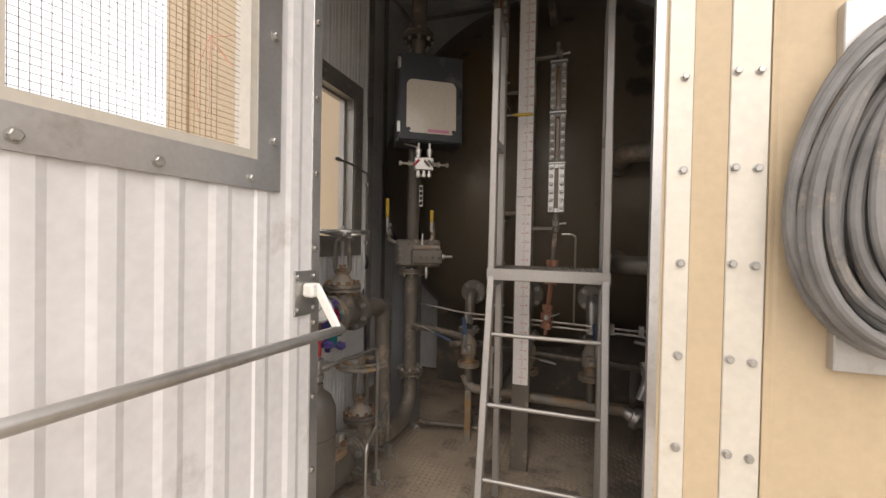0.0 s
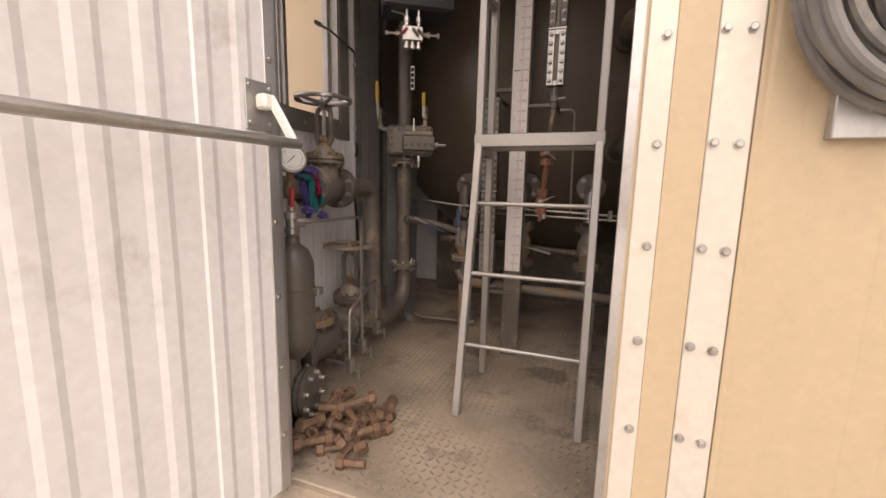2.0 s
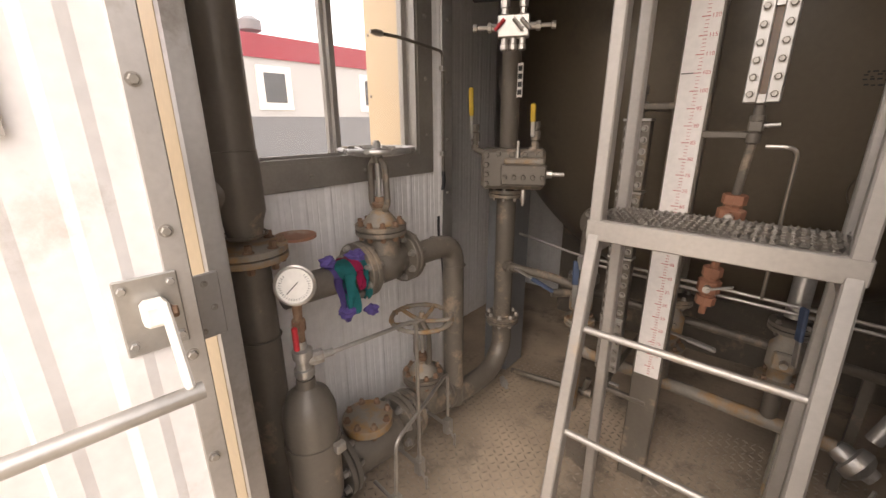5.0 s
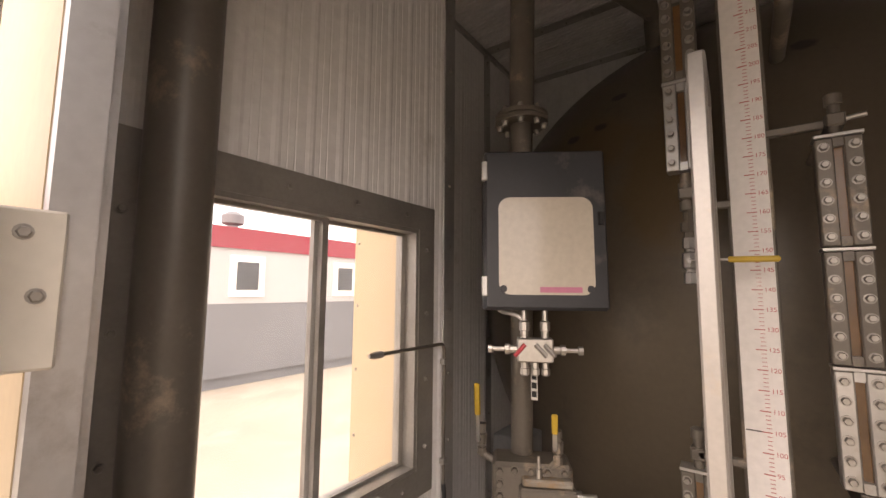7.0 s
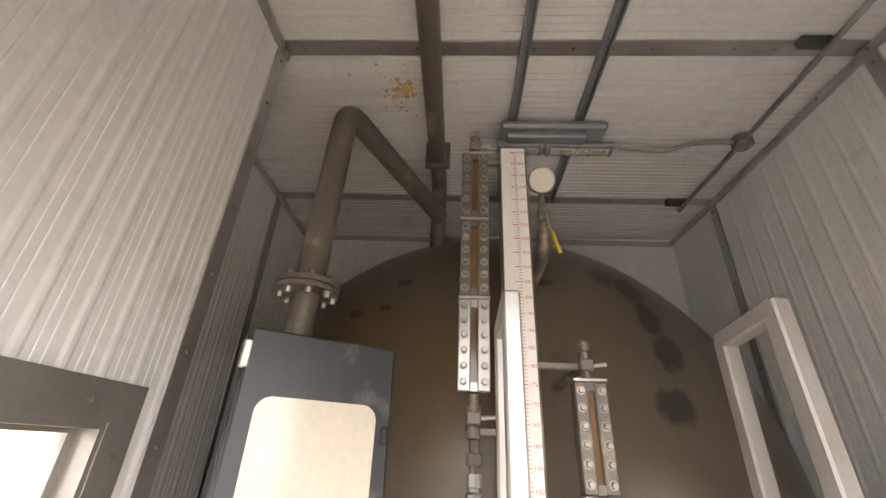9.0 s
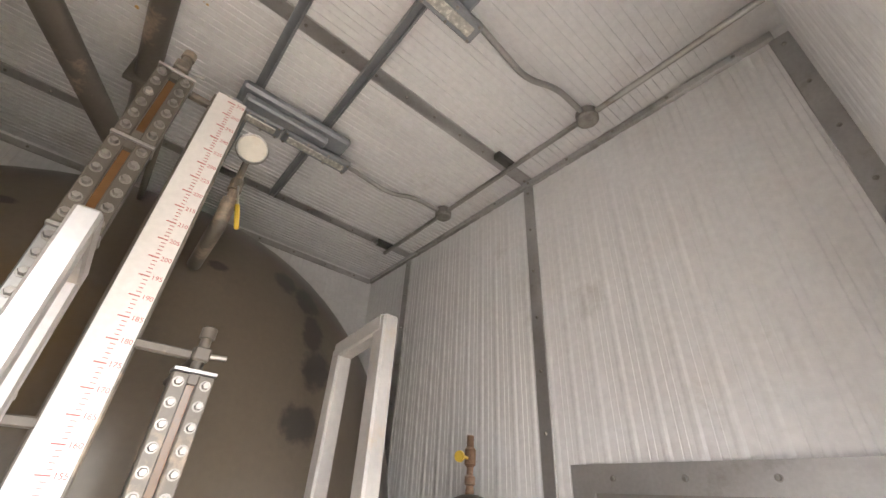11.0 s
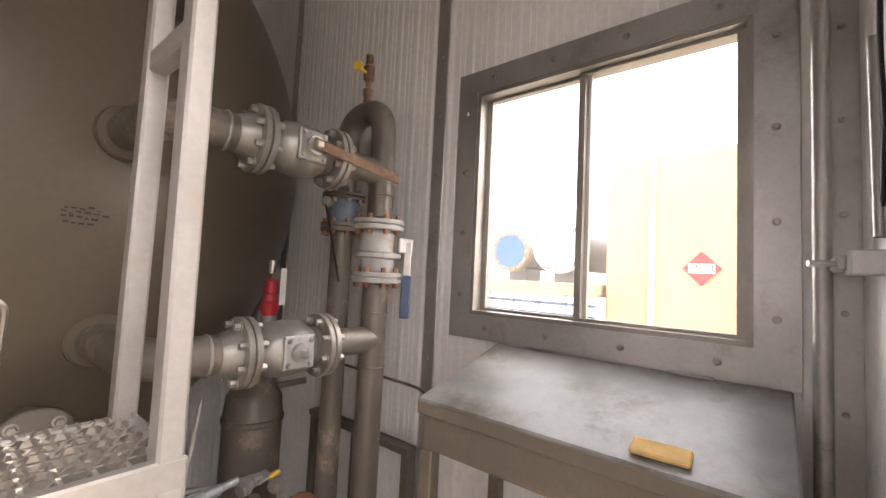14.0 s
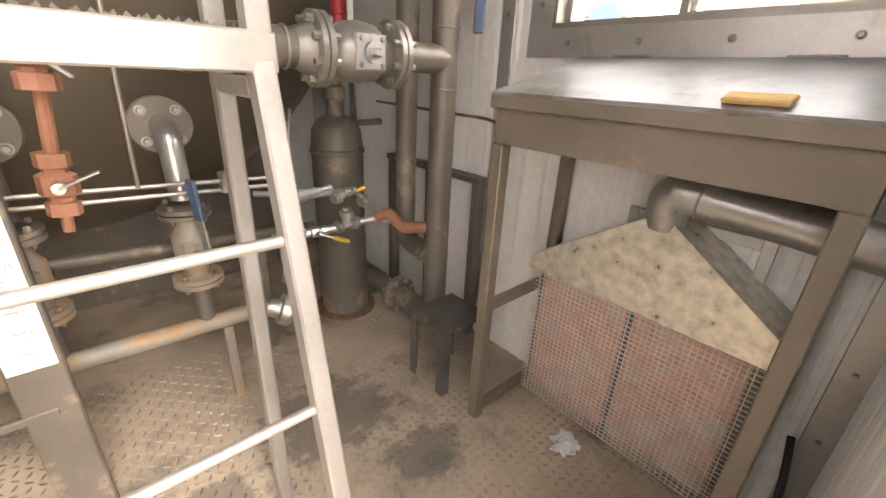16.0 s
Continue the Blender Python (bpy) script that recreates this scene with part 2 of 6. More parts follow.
# soot-dark scuffs and rust bleeding on the vessel head
add_marks(M_VESSEL, [((-0.58, 3.0, 2.5), (0.34, 0.6, 0.36)), ((-0.25, 2.9, 2.3), (0.3, 0.6, 0.5))], 5, 0.9, (0.15, 0.095, 0.035), 0.55)
add_marks(M_VESSEL, [((0.48, 3.06, 2.84), (0.09, 0.3, 0.10)), ((0.60, 3.07, 2.79), (0.11, 0.3, 0.14)), ((0.63, 3.0, 2.62), (0.09, 0.3, 0.16)), ((0.66, 2.93, 2.46), (0.12, 0.3, 0.14)),
                     ((0.61, 2.86, 2.24), (0.13, 0.3, 0.12)), ((-0.655, 2.99, 2.60), (0.06, 0.2, 0.035)), ((-0.52, 2.95, 2.62), (0.06, 0.2, 0.04)), ((-0.45, 3.0, 2.765), (0.06, 0.2, 0.03)),
                     ((0.19, 2.95, 2.76), (0.07, 0.2, 0.04)), ((-0.78, 3.1, 2.45), (0.05, 0.2, 0.04))], 14, 0.9, (0.028, 0.026, 0.024), 0.85)
# oily black patches and bare wear on the floor plate
for m_ in (M_FLOOR, M_TREAD):
    add_marks(m_, [((0.62, 2.35, 0), (0.36, 0.30, 1)), ((0.78, 2.02, 0), (0.22, 0.16, 1)), ((0.22, 2.25, 0), (0.20, 0.14, 1)), ((-0.2, 2.4, 0), (0.2, 0.12, 1))], 16, 1.7, (0.085, 0.08, 0.074), 0.6)


# ---- building blocks ----
def thing(name, base, label, category, group="", kind=""):
    e = new(name)
    e.empty_display_size = 0.05
    e.location = base
    return tagged(e, label, category, group, kind)


def base_of(ob):
    p = Vector(ob.location)
    while ob.parent:
        ob = ob.parent
        p = p + Vector(ob.location)
    return p


def part(name, bm, material, parent=None, label="", smooth=True):
    me = bpy.data.meshes.new(name)
    if parent is not None:
        off = base_of(parent)
        bmesh.ops.translate(bm, verts=bm.verts, vec=-off)
    bmesh.ops.recalc_face_normals(bm, faces=bm.faces)
    bm.to_mesh(me)
    bm.free()
    me.materials.append(material)
    if smooth:
        me.shade_smooth()
        me.set_sharp_from_angle(angle=radians(35))
    ob = new(name, me)
    ob.parent = parent
    if label:
        tagged(ob, label)
    return ob


def structure(name, bm, material, label, category, smooth=False):
    return tagged(part(name, bm, material, None, "", smooth), label, category, "", "structure")


def box(bm, lo, hi, bevel=0.0, m=None):
    c = [(a + b) / 2 for a, b in zip(lo, hi)]
    s = [abs(b - a) for a, b in zip(lo, hi)]
    r = bmesh.ops.create_cube(bm, size=1)
    vs = r["verts"]
    bmesh.ops.scale(bm, vec=s, verts=vs)
    bmesh.ops.translate(bm, vec=c, verts=vs)
    if bevel:
        es = list({e for v in vs for e in v.link_edges})
        out = bmesh.ops.bevel(bm, geom=es, offset=bevel, segments=1, affect='EDGES')
        vs = list({v for f in out["faces"] for v in f.verts} | {v for v in vs if v.is_valid})
    if m is not None:
        bmesh.ops.transform(bm, matrix=m, verts=vs)
    return bm


def B(lo, hi, bevel=0.0, m=None):
    return box(bmesh.new(), lo, hi, bevel, m)


def frame_of(d):
    d = Vector(d).normalized()
    a = Vector((0, 0, 1)) if abs(d.z) < 0.9 else Vector((1, 0, 0))
    u = d.cross(a).normalized()
    return d, u, d.cross(u).normalized()


def lathe(bm, p0, d, prof, seg=24, start=0.0):
    """Rings of (distance along d, radius), capped at both ends."""
    d, u, v = frame_of(d)
    p0 = Vector(p0)
    rings = []
    for s, r in prof:
        rings.append([bm.verts.new(p0 + d * s + (u * math.cos(start + k * 2 * math.pi / seg) + v * math.sin(start + k * 2 * math.pi / seg)) * max(r, 1e-4)) for k in range(seg)])
    for a, b in zip(rings, rings[1:]):
        for k in range(seg):
            bm.faces.new((a[k], a[(k + 1) % seg], b[(k + 1) % seg], b[k]))
    bm.faces.new(rings[0][::-1])
    bm.faces.new(rings[-1])
    return bm


def cyl(bm, p0, p1, r, seg=20, r2=None):
    d = Vector(p1) - Vector(p0)
    return lathe(bm, p0, d, [(0, r), (d.length, r if r2 is None else r2)], seg)


def C(p0, p1, r, seg=20, r2=None):
    return cyl(bmesh.new(), p0, p1, r, seg, r2)


def rounded(pts, bend, n=7):
    pts = [Vector(p) for p in pts]
    out = [pts[0]]
    for a, b, c in zip(pts, pts[1:], pts[2:]):
        k = min(bend, (a - b).length * 0.49, (c - b).length * 0.49)
        s, e = b + (a - b).normalized() * k, b + (c - b).normalized() * k
        for i in range(n + 1):
            t = i / n
            out.append(s * (1 - t) ** 2 + b * 2 * t * (1 - t) + e * t * t)
    out.append(pts[-1])
    return out


def pipe(bm, pts, r, bend=0.08, seg=18, n=7):
    path = rounded(pts, bend, n)
    d, u, v = frame_of(path[1] - path[0])
    rings = []
    for i, p in enumerate(path):
        a, b = path[max(0, i - 1)], path[min(len(path) - 1, i + 1)]
        d = (b - a).normalized()
        u = (u - d * u.dot(d)).normalized()
        v = d.cross(u)
        rings.append([bm.verts.new(p + (u * math.cos(k * 2 * math.pi / seg) + v * math.sin(k * 2 * math.pi / seg)) * r) for k in range(seg)])
    for a, b in zip(rings, rings[1:]):
        for k in range(seg):
            bm.faces.new((a[k], a[(k + 1) % seg], b[(k + 1) % seg], b[k]))
    bm.faces.new(rings[0][::-1])
    bm.faces.new(rings[-1])
    return bm


def P(pts, r, bend=0.08, seg=18):
    return pipe(bmesh.new(), pts, r, bend, seg)


def torus(bm, c, axis, R, r, seg=32, mseg=10):
    d, u, v = frame_of(axis)
    c = Vector(c)
    rings = []
    for i in range(seg):
        a = i * 2 * math.pi / seg
        w = u * math.cos(a) + v * math.sin(a)
        rings.append([bm.verts.new(c + w * R + (w * math.cos(b) + d * math.sin(b)) * r) for b in [k * 2 * math.pi / mseg for k in range(mseg)]])
    for i in range(seg):
        a, b = rings[i], rings[(i + 1) % seg]
        for k in range(mseg):
            bm.faces.new((a[k], a[(k + 1) % mseg], b[(k + 1) % mseg], b[k]))
    return bm


def hexbolt(bm, p, d, r, h):
    """A hex head with a short washer under it."""
    lathe(bm, p, d, [(0, r * 1.35), (h * 0.2, r * 1.35)], 12)
    lathe(bm, Vector(p) + Vector(d).normalized() * h * 0.2, d, [(0, r), (h * 0.75, r), (h, r * 0.8)], 6)
    return bm


def flange(parent, c, axis, r, th, bolts=8, material=None, gap=True, bolt_mat=None, name="flange"):
    """A bolted pair of flange discs as a part, its bolts as sub-parts."""
    d, u, v = frame_of(axis)
    c = Vector(c)
    bm = bmesh.new()
    e = min(0.003, th * 0.1)
    if gap:
        lathe(bm, c - d * th, d, [(0, r - e), (e, r), (th * 0.85, r), (th * 0.9, r - e)], 32)
        lathe(bm, c - d * th * 0.12, d, [(0, r * 0.86), (th * 0.24, r * 0.86)], 32)
        lathe(bm, c + d * th * 0.1, d, [(0, r - e), (e, r), (th * 0.85, r), (th * 0.9, r - e)], 32)
    else:
        lathe(bm, c - d * th, d, [(0, r - e), (e, r), (2 * th - e, r), (2 * th, r - e)], 32)
    f = part(name, bm, material or M_PAINT, parent)
    for k in range(bolts):
        a = (k + 0.5) * 2 * math.pi / bolts
        q = c + (u * math.cos(a) + v * math.sin(a)) * r * 0.82
        s = r * 0.105
        part("bolt", hexbolt(bmesh.new(), q + d * th, d, s, s * 1.5), bolt_mat or M_BOLT, f)
        part("nut", hexbolt(bmesh.new(), q - d * th, -d, s, s * 1.5), bolt_mat or M_BOLT, f)
    return f


def weld(parent, c, axis, r):
    part("weld_bead", torus(bmesh.new(), c, axis, r, 0.004, 24, 6), M_PAINT, parent)


def handwheel(parent, c, axis, R, r, material):
    d, u, v = frame_of(axis)
    c = Vector(c)
    bm = torus(bmesh.new(), c, axis, R, r, 40, 10)
    for k in range(10):
        a = k * 2 * math.pi / 10
        w = u * math.cos(a) + v * math.sin(a)
        lathe(bm, c + w * (R - r * 1.1), w, [(0, r * 0.9), (r * 2.2, r * 0.9)], 8)
    h = part("handwheel", bm, material, parent)
    part("hub", lathe(bmesh.new(), c - d * 0.028, d, [(0, 0.017), (0.03, 0.02), (0.034, 0.013), (0.05, 0.013), (0.055, 0.009)], 12), material, h)
    for k in range(5):
        a = k * 2 * math.pi / 5 + 0.3
        w = u * math.cos(a) + v * math.sin(a)
        part("spoke", P([c - d * 0.014 + w * 0.012, c - d * 0.012 + w * R * 0.5, c + w * (R - r * 0.5)], 0.009, 0.03, 8), material, h)
    return h


def lever(parent, p0, p1, w, material, grip=None, name="lever", roll=0):
    """A flat bar handle, with its grip as a sub-part."""
    p0, p1 = Vector(p0), Vector(p1)
    d = p1 - p0
    t = d.to_track_quat('X', 'Z').to_matrix().to_4x4()
    m = Matrix.Translation(p0) @ t @ pose(0, 0, 0, roll, 0, 0)
    h = part(name, B((0, -w / 2, -0.003), (d.length, w / 2, 0.003), 0.002, m), material, parent)
    if grip:
        part("grip", B((d.length * 0.45, -w * 0.65, -0.007), (d.length * 1.02, w * 0.65, 0.007), 0.004, m), grip, h)
    return h


# ---- the place: a small steel-clad process building on a skid ----
X0, X1, Y0, Y1, ZC = -0.97, 1.41, 1.185, 4.02, 3.57
XA, YA, FY = -1.42, 2.412, 1.157                # alcove wall, its return, outer face of the front wall
GROUND = -0.32
WY0, WY1, WZ0, WZ1 = 1.375, 2.19, 1.27, 2.085     # glazed openings in both side walls
DX0, DX1, DZ = -0.500, 0.447, 2.55                # doorway


def slab(axis, at0, at1, lo, hi, z0, z1, hole=None):
    """A thick wall across one axis, with a hole (a0, a1, z0, z1) through it."""
    bm = bmesh.new()
    spans = [(lo, hi, z0, z1)]
    if hole:
        a, b, c, d = hole
        spans = [(lo, a, z0, z1), (b, hi, z0, z1), (a, b, z0, c), (a, b, d, z1)]
    for a, b, c, d in spans:
        if b - a > 1e-4 and d - c > 1e-4:
            if axis == 'x':
                box(bm, (at0, a, c), (at1, b, d))
            else:
                box(bm, (a, at0, c), (b, at1, d))
    return bm


def ribbed(axis, at, inward, lo, hi, z0, z1, hole=None, pitch=0.1, depth=0.0032, flatw=0.35, plain=False):
    """A ribbed sheet standing proud of a wall: shallow trapezoid ribs with fine lines between."""
    bm = bmesh.new()
    prof = []
    a = lo
    while a < hi - 1e-6:
        for f, h in ((0, 0.0), (0.22, 0.0), (0.36, 1.0), (0.62, 1.0), (0.76, 0.0)) if plain else ((0, 0.0), (0.02, 0.0), (0.05, -0.5), (0.08, 0.0), (flatw, 0.0), (flatw + 0.1, 1.0), (0.55, 1.0), (0.65, 0.0), (0.80, 0.0), (0.82, -0.4), (0.84, 0.0)):
            q = a + f * pitch
            if q < hi - 1e-5:
                prof.append((q, h * depth))
        a += pitch
    prof.append((hi, 0.0))
    if hole:
        for e in hole[:2]:
            if lo < e < hi:
                prof.append((e, 0.0))
        prof.sort()

    def put(q, h, z):
        o = at + inward * (0.006 + h)
        return bm.verts.new((o, q, z) if axis == 'x' else (q, o, z))
    for (q0, h0), (q1, h1) in zip(prof, prof[1:]):
        if q1 - q0 < 1e-6:
            continue
        spans = [(z0, z1)]
        if hole and q0 >= hole[0] - 1e-6 and q1 <= hole[1] + 1e-6:
            spans = [(z0, hole[2]), (hole[3], z1)]
        for a, b in spans:
            bm.faces.new((put(q0, h0, a), put(q1, h1, a), put(q1, h1, b), put(q0, h0, b)))
    bmesh.ops.remove_doubles(bm, verts=bm.verts, dist=1e-5)
    return bm


# ground, floor, walls, ceiling
gb = bmesh.new()
bmesh.ops.create_grid(gb, x_segments=60, y_segments=60, size=300, matrix=pose(0, 0, GROUND))
structure("ground", gb, M_GRAVEL, "pale dusty gravel yard around the building", "ground")
floor = structure("floor", B((XA - 0.06, FY - 0.012, -0.14), (X1 + 0.1, Y1 + 0.1, 0.0)), M_FLOOR, "dusty steel tread plate floor with dark stains", "floor")
part("skid_beam", B((X0 - 0.1, 1.16, GROUND), (X1 + 0.1, 1.24, -0.14)), M_PAINT, floor)

win = (WY0, WY1, WZ0, WZ1)
wl = structure("wall_left", slab('x', X0 - 0.09, X0, FY - 0.012, YA - 0.052, -0.1, ZC + 0.1, win), M_TAN, "white ribbed steel interior wall with a sliding window", "wall")
part("wall_sheet", ribbed('x', X0, 1, Y0, YA - 0.004, 0, ZC, win), M_PANEL, wl, "", False)
wret = structure("wall_return", B((XA - 0.05, YA - 0.052, -0.1), (X0, YA, ZC + 0.1)), M_TAN, "tan clad return wall where the building widens", "wall")
for k in range(10):
    part("screw", hexbolt(bmesh.new(), (XA - 0.025, YA - 0.052, 0.4 + k * 0.28), (0, -1, 0), 0.006, 0.006), M_BOLT, wret)
wa = structure("wall_alcove", B((XA - 0.05, YA, -0.1), (XA, Y1 + 0.1, ZC + 0.1)), M_TAN, "white ribbed steel wall of the alcove beside the vessel", "wall")
part("wall_sheet", ribbed('x', XA, 1, YA, Y1, 0, ZC), M_PANEL, wa, "", False)
wr = structure("wall_right", slab('x', X1, X1 + 0.09, FY - 0.012, Y1 + 0.1, -0.1, ZC + 0.1, win), M_TAN, "white ribbed steel interior wall with a sliding window", "wall")
part("wall_sheet", ribbed('x', X1, -1, Y0, Y1, 0, ZC, win), M_PANEL, wr, "", False)
wb = structure("wall_back", slab('y', Y1, Y1 + 0.09, XA, X1, -0.1, ZC + 0.1), M_TAN, "white ribbed steel wall behind the vessel", "wall")
part("wall_sheet", ribbed('y', Y1, -1, XA, X1, 0, ZC), M_PANEL, wb, "", False)
wf = structure("wall_front", slab('y', FY, Y0, X0, X1, -0.1, ZC + 0.1, (DX0, DX1, -0.1, DZ)), M_TAN, "tan steel clad front wall with a doorway", "wall")
part("wall_sheet", ribbed('y', Y0, 1, X0, X1, 0, ZC, (DX0 - 0.05, DX1 + 0.05, -0.01, DZ + 0.05)), M_PANEL, wf, "", False)
cb = B((XA - 0.05, FY, ZC), (X1 + 0.1, Y1 + 0.1, ZC + 0.1))
for k in range(int((Y1 - Y0) / 0.033)):
    y = Y0 + k * 0.033
    h = 0.006 if k % 3 else 0.003
    box(cb, (X0 if y < YA else XA, y, ZC - h), (X1, y + 0.024, ZC + 0.001))
ceiling = structure("ceiling", cb, M_PANEL, "white ribbed steel ceiling with grey joint strips", "ceiling")


def strip(name, lo, hi, axis, step=0.2, both=0.0, normal=(1, 0, 0), material=None, label="grey metal joint strip with screws"):
    """A flat cover strip with a row of screws."""
    s = structure(name, B(lo, hi, 0.002), material or M_ALU, label, "trim")
    i = "xyz".index(axis)
    n = Vector(normal)
    c = [(a + b) / 2 for a, b in zip(lo, hi)]
    k = lo[i] + step / 2
    face = Vector([(b if nn > 0 else a) if nn else cc for a, b, cc, nn in zip(lo, hi, c, normal)])
    while k < hi[i]:
        q = face.copy()
        q[i] = k
        part("screw", hexbolt(bmesh.new(), q, n, 0.0055, 0.006), M_BOLT, s)
        k += step
    return s


for y, xl in ((2.375, X0), (3.48, XA)):
    strip("trim", (xl + 0.004, y - 0.035, 0), (xl + 0.016, y + 0.035, ZC - 0.012), 'z', 0.24, 0, (1, 0, 0))
    strip("trim", (X1 - 0.016, y - 0.03, 0), (X1 - 0.004, y + 0.03, ZC - 0.012), 'z', 0.24, 0, (-1, 0, 0))
    strip("trim", (xl + 0.02, y - 0.035, ZC - 0.014), (X1 - 0.02, y + 0.035, ZC - 0.004), 'x', 0.16, 0, (0, 0, -1))
for x, s, ya, yb in ((X0, 1, Y0 + 0.05, YA), (XA, 1, YA + 0.01, Y1 - 0.01), (X1, -1, Y0 + 0.05, Y1 - 0.01)):
    a, b = sorted((x + s * 0.003, x + s * 0.028))
    strip("trim", (a, ya, ZC - 0.05), (b, yb, ZC - 0.015), 'y', 0.25, 0, (s, 0, 0))
strip("trim", (X1 - 0.018, Y0 + 0.004, 0.0), (X1 - 0.004, Y0 + 0.07, ZC - 0.055), 'z', 0.21, 0, (-1, 0, 0))
strip("trim", (X0 + 0.004, Y0 + 0.004, 0.0), (X0 + 0.018, Y0 + 0.07, ZC - 0.055), 'z', 0.21, 0, (1, 0, 0))
strip("trim", (XA + 0.03, Y1 - 0.018, ZC - 0.06), (X1 - 0.03, Y1 - 0.008, ZC - 0.02), 'x', 0.25, 0, (0, -1, 0))


def side_window(name, x, s, trim_mat, label):
    """A two-pane sliding window in a wide mitred screw-on trim; s points into the room."""
    w = thing(name, (x, (WY0 + WY1) / 2, WZ0), label, "window", "", "structure")
    T = 0.085
    y0, y1, z0, z1 = WY0 - T, WY1 + T, WZ0 - T, WZ1 + T
    o = x + s * 0.013
    for quad in (((y0, z0), (y1, z0), (WY1, WZ0), (WY0, WZ0)), ((y1, z0), (y1, z1), (WY1, WZ1), (WY1, WZ0)),
                 ((y1, z1), (y0, z1), (WY0, WZ1), (WY1, WZ1)), ((y0, z1), (y0, z0), (WY0, WZ0), (WY0, WZ1))):
        bm = bmesh.new()
        f = bm.faces.new([bm.verts.new((o, a, b)) for a, b in quad])
        r = bmesh.ops.extrude_face_region(bm, geom=[f])
        bmesh.ops.translate(bm, verts=[v for v in r["geom"] if isinstance(v, bmesh.types.BMVert)], vec=(s * 0.006, 0, 0))
        tr = part("trim_board", bm, trim_mat, w, "", False)
        (ya, za), (yb, zb), (yc, zc), (yd, zd) = quad
        for k in range(4):
            t = (k + 0.5) / 4
            q = ((ya + (yb - ya) * t + yd + (yc - yd) * t) / 2, (za + (zb - za) * t + zd + (zc - zd) * t) / 2)
            part("screw", hexbolt(bmesh.new(), (o + s * 0.006, q[0], q[1]), (s, 0, 0), 0.0075, 0.007), M_BOLT, tr)
    fr = bmesh.new()
    xa, xb = sorted((x + s * 0.016, x - s * 0.08))
    F = 0.014
    box(fr, (xa, WY0, WZ0), (xb, WY1, WZ0 + F))
    box(fr, (xa, WY0, WZ1 - F), (xb, WY1, WZ1))
    box(fr, (xa, WY0, WZ0 + F), (xb, WY0 + F, WZ1 - F))
    box(fr, (xa, WY1 - F, WZ0 + F), (xb, WY1, WZ1 - F))
    part("window_frame", fr, M_FRAME, w, "", False)
    mid = (WY0 + WY1) / 2 + 0.02
    for k, (a, b) in enumerate(((WY0 + F, mid + 0.016), (mid - 0.016, WY1 - F))):
        xs = x - s * (0.02 + 0.022 * k)
        sash = bmesh.new()
        g = 0.010
        l, h = sorted((xs - 0.009, xs + 0.009))
        box(sash, (l, a, WZ0 + F), (h, a + g * 2, WZ1 - F))
        box(sash, (l, b - g * 2, WZ0 + F), (h, b, WZ1 - F))
        box(sash, (l, a + g * 2, WZ0 + F), (h, b - g * 2, WZ0 + F + g))
        box(sash, (l, a + g * 2, WZ1 - F - g), (h, b - g * 2, WZ1 - F))
        so = part("sash", sash, M_FRAME, w, "", False)
        pane = part("pane", B((xs - 0.002, a + 2 * g, WZ0 + F + g), (xs + 0.002, b - 2 * g, WZ1 - F - g)), M_GLASS, so, "", False)
        pane.visible_shadow = False
    return w


side_window("window_1", X0, 1, M_FRAME, "two-pane sliding window in a dull grey metal trim")
side_window("window_2", X1, -1, M_ALU, "two-pane sliding window in a bright aluminium trim")

# doorway frame and front cladding
fr = bmesh.new()
box(fr, (DX0, FY + 0.001, 0.0), (DX0 + 0.02, Y0 + 0.004, DZ))
box(fr, (DX1 - 0.02, FY + 0.001, 0.0), (DX1, Y0 + 0.004, DZ))
box(fr, (DX0, FY + 0.001, DZ - 0.02), (DX1, Y0 + 0.004, DZ))
box(fr, (DX0 - 0.05, Y0 + 0.008, 0.0), (DX0, Y0 + 0.016, DZ + 0.05))
box(fr, (DX1, Y0 + 0.008, 0.0), (DX1 + 0.05, Y0 + 0.016, DZ + 0.05))
dfr = structure("door_frame", fr, M_ALU, "plain aluminium door frame with worn paint", "door frame")
for z in (0.42, 1.09, 1.87):
    hg = part("hinge_leaf", B((DX0 + 0.02, 1.116, z - 0.06), (DX0 + 0.026, 1.170, z + 0.06), 0.002), M_CREAM if z > 1.5 else M_ALU, dfr, "bolted hinge leaf")
    for dy, dz in ((0.145, 0.042), (0.155, -0.005), (0.132, -0.045)):
        part("screw", hexbolt(bmesh.new(), (DX0 + 0.026, 1.0 + dy, z + dz), (1, 0, 0), 0.0045, 0.003), M_BOLT, hg)
structure("threshold", B((DX0 + 0.02, FY + 0.001, 0.0), (DX1 - 0.02, 1.20, 0.012), 0.004), M_FLOOR, "worn steel threshold at the doorway", "threshold")


def big_screws(s, x, y, z0, z1, step):
    z = z0
    while z < z1:
        part("screw", hexbolt(bmesh.new(), (x, y, z), (0, -1, 0), 0.0075, 0.008), M_STEEL, s)
        z += step


s = structure("trim", B((0.453, FY - 0.008, GROUND + 0.2), (0.503, FY, 2.9), 0.002), M_CREAM, "cream metal strip beside the doorway with hex screws", "trim")
big_screws(s, 0.486, FY - 0.008, 0.002, 2.8, 0.205)
s = structure("trim", B((0.572, FY - 0.008, GROUND + 0.2), (0.643, FY, 3.6), 0.002), M_CREAM, "cream metal cover strip with two rows of hex screws", "trim")
big_screws(s, 0.584, FY - 0.008, 0.004, 2.8, 0.205)
big_screws(s, 0.625, FY - 0.008, 0.001, 2.8, 0.205)
clad = ribbed('y', FY, -1, 0.646, X1 + 0.09, -0.1, 3.6, None, 0.25, 0.0025, 0.3)
part("cladding_sheet", clad, M_TAN, wf, "", False)
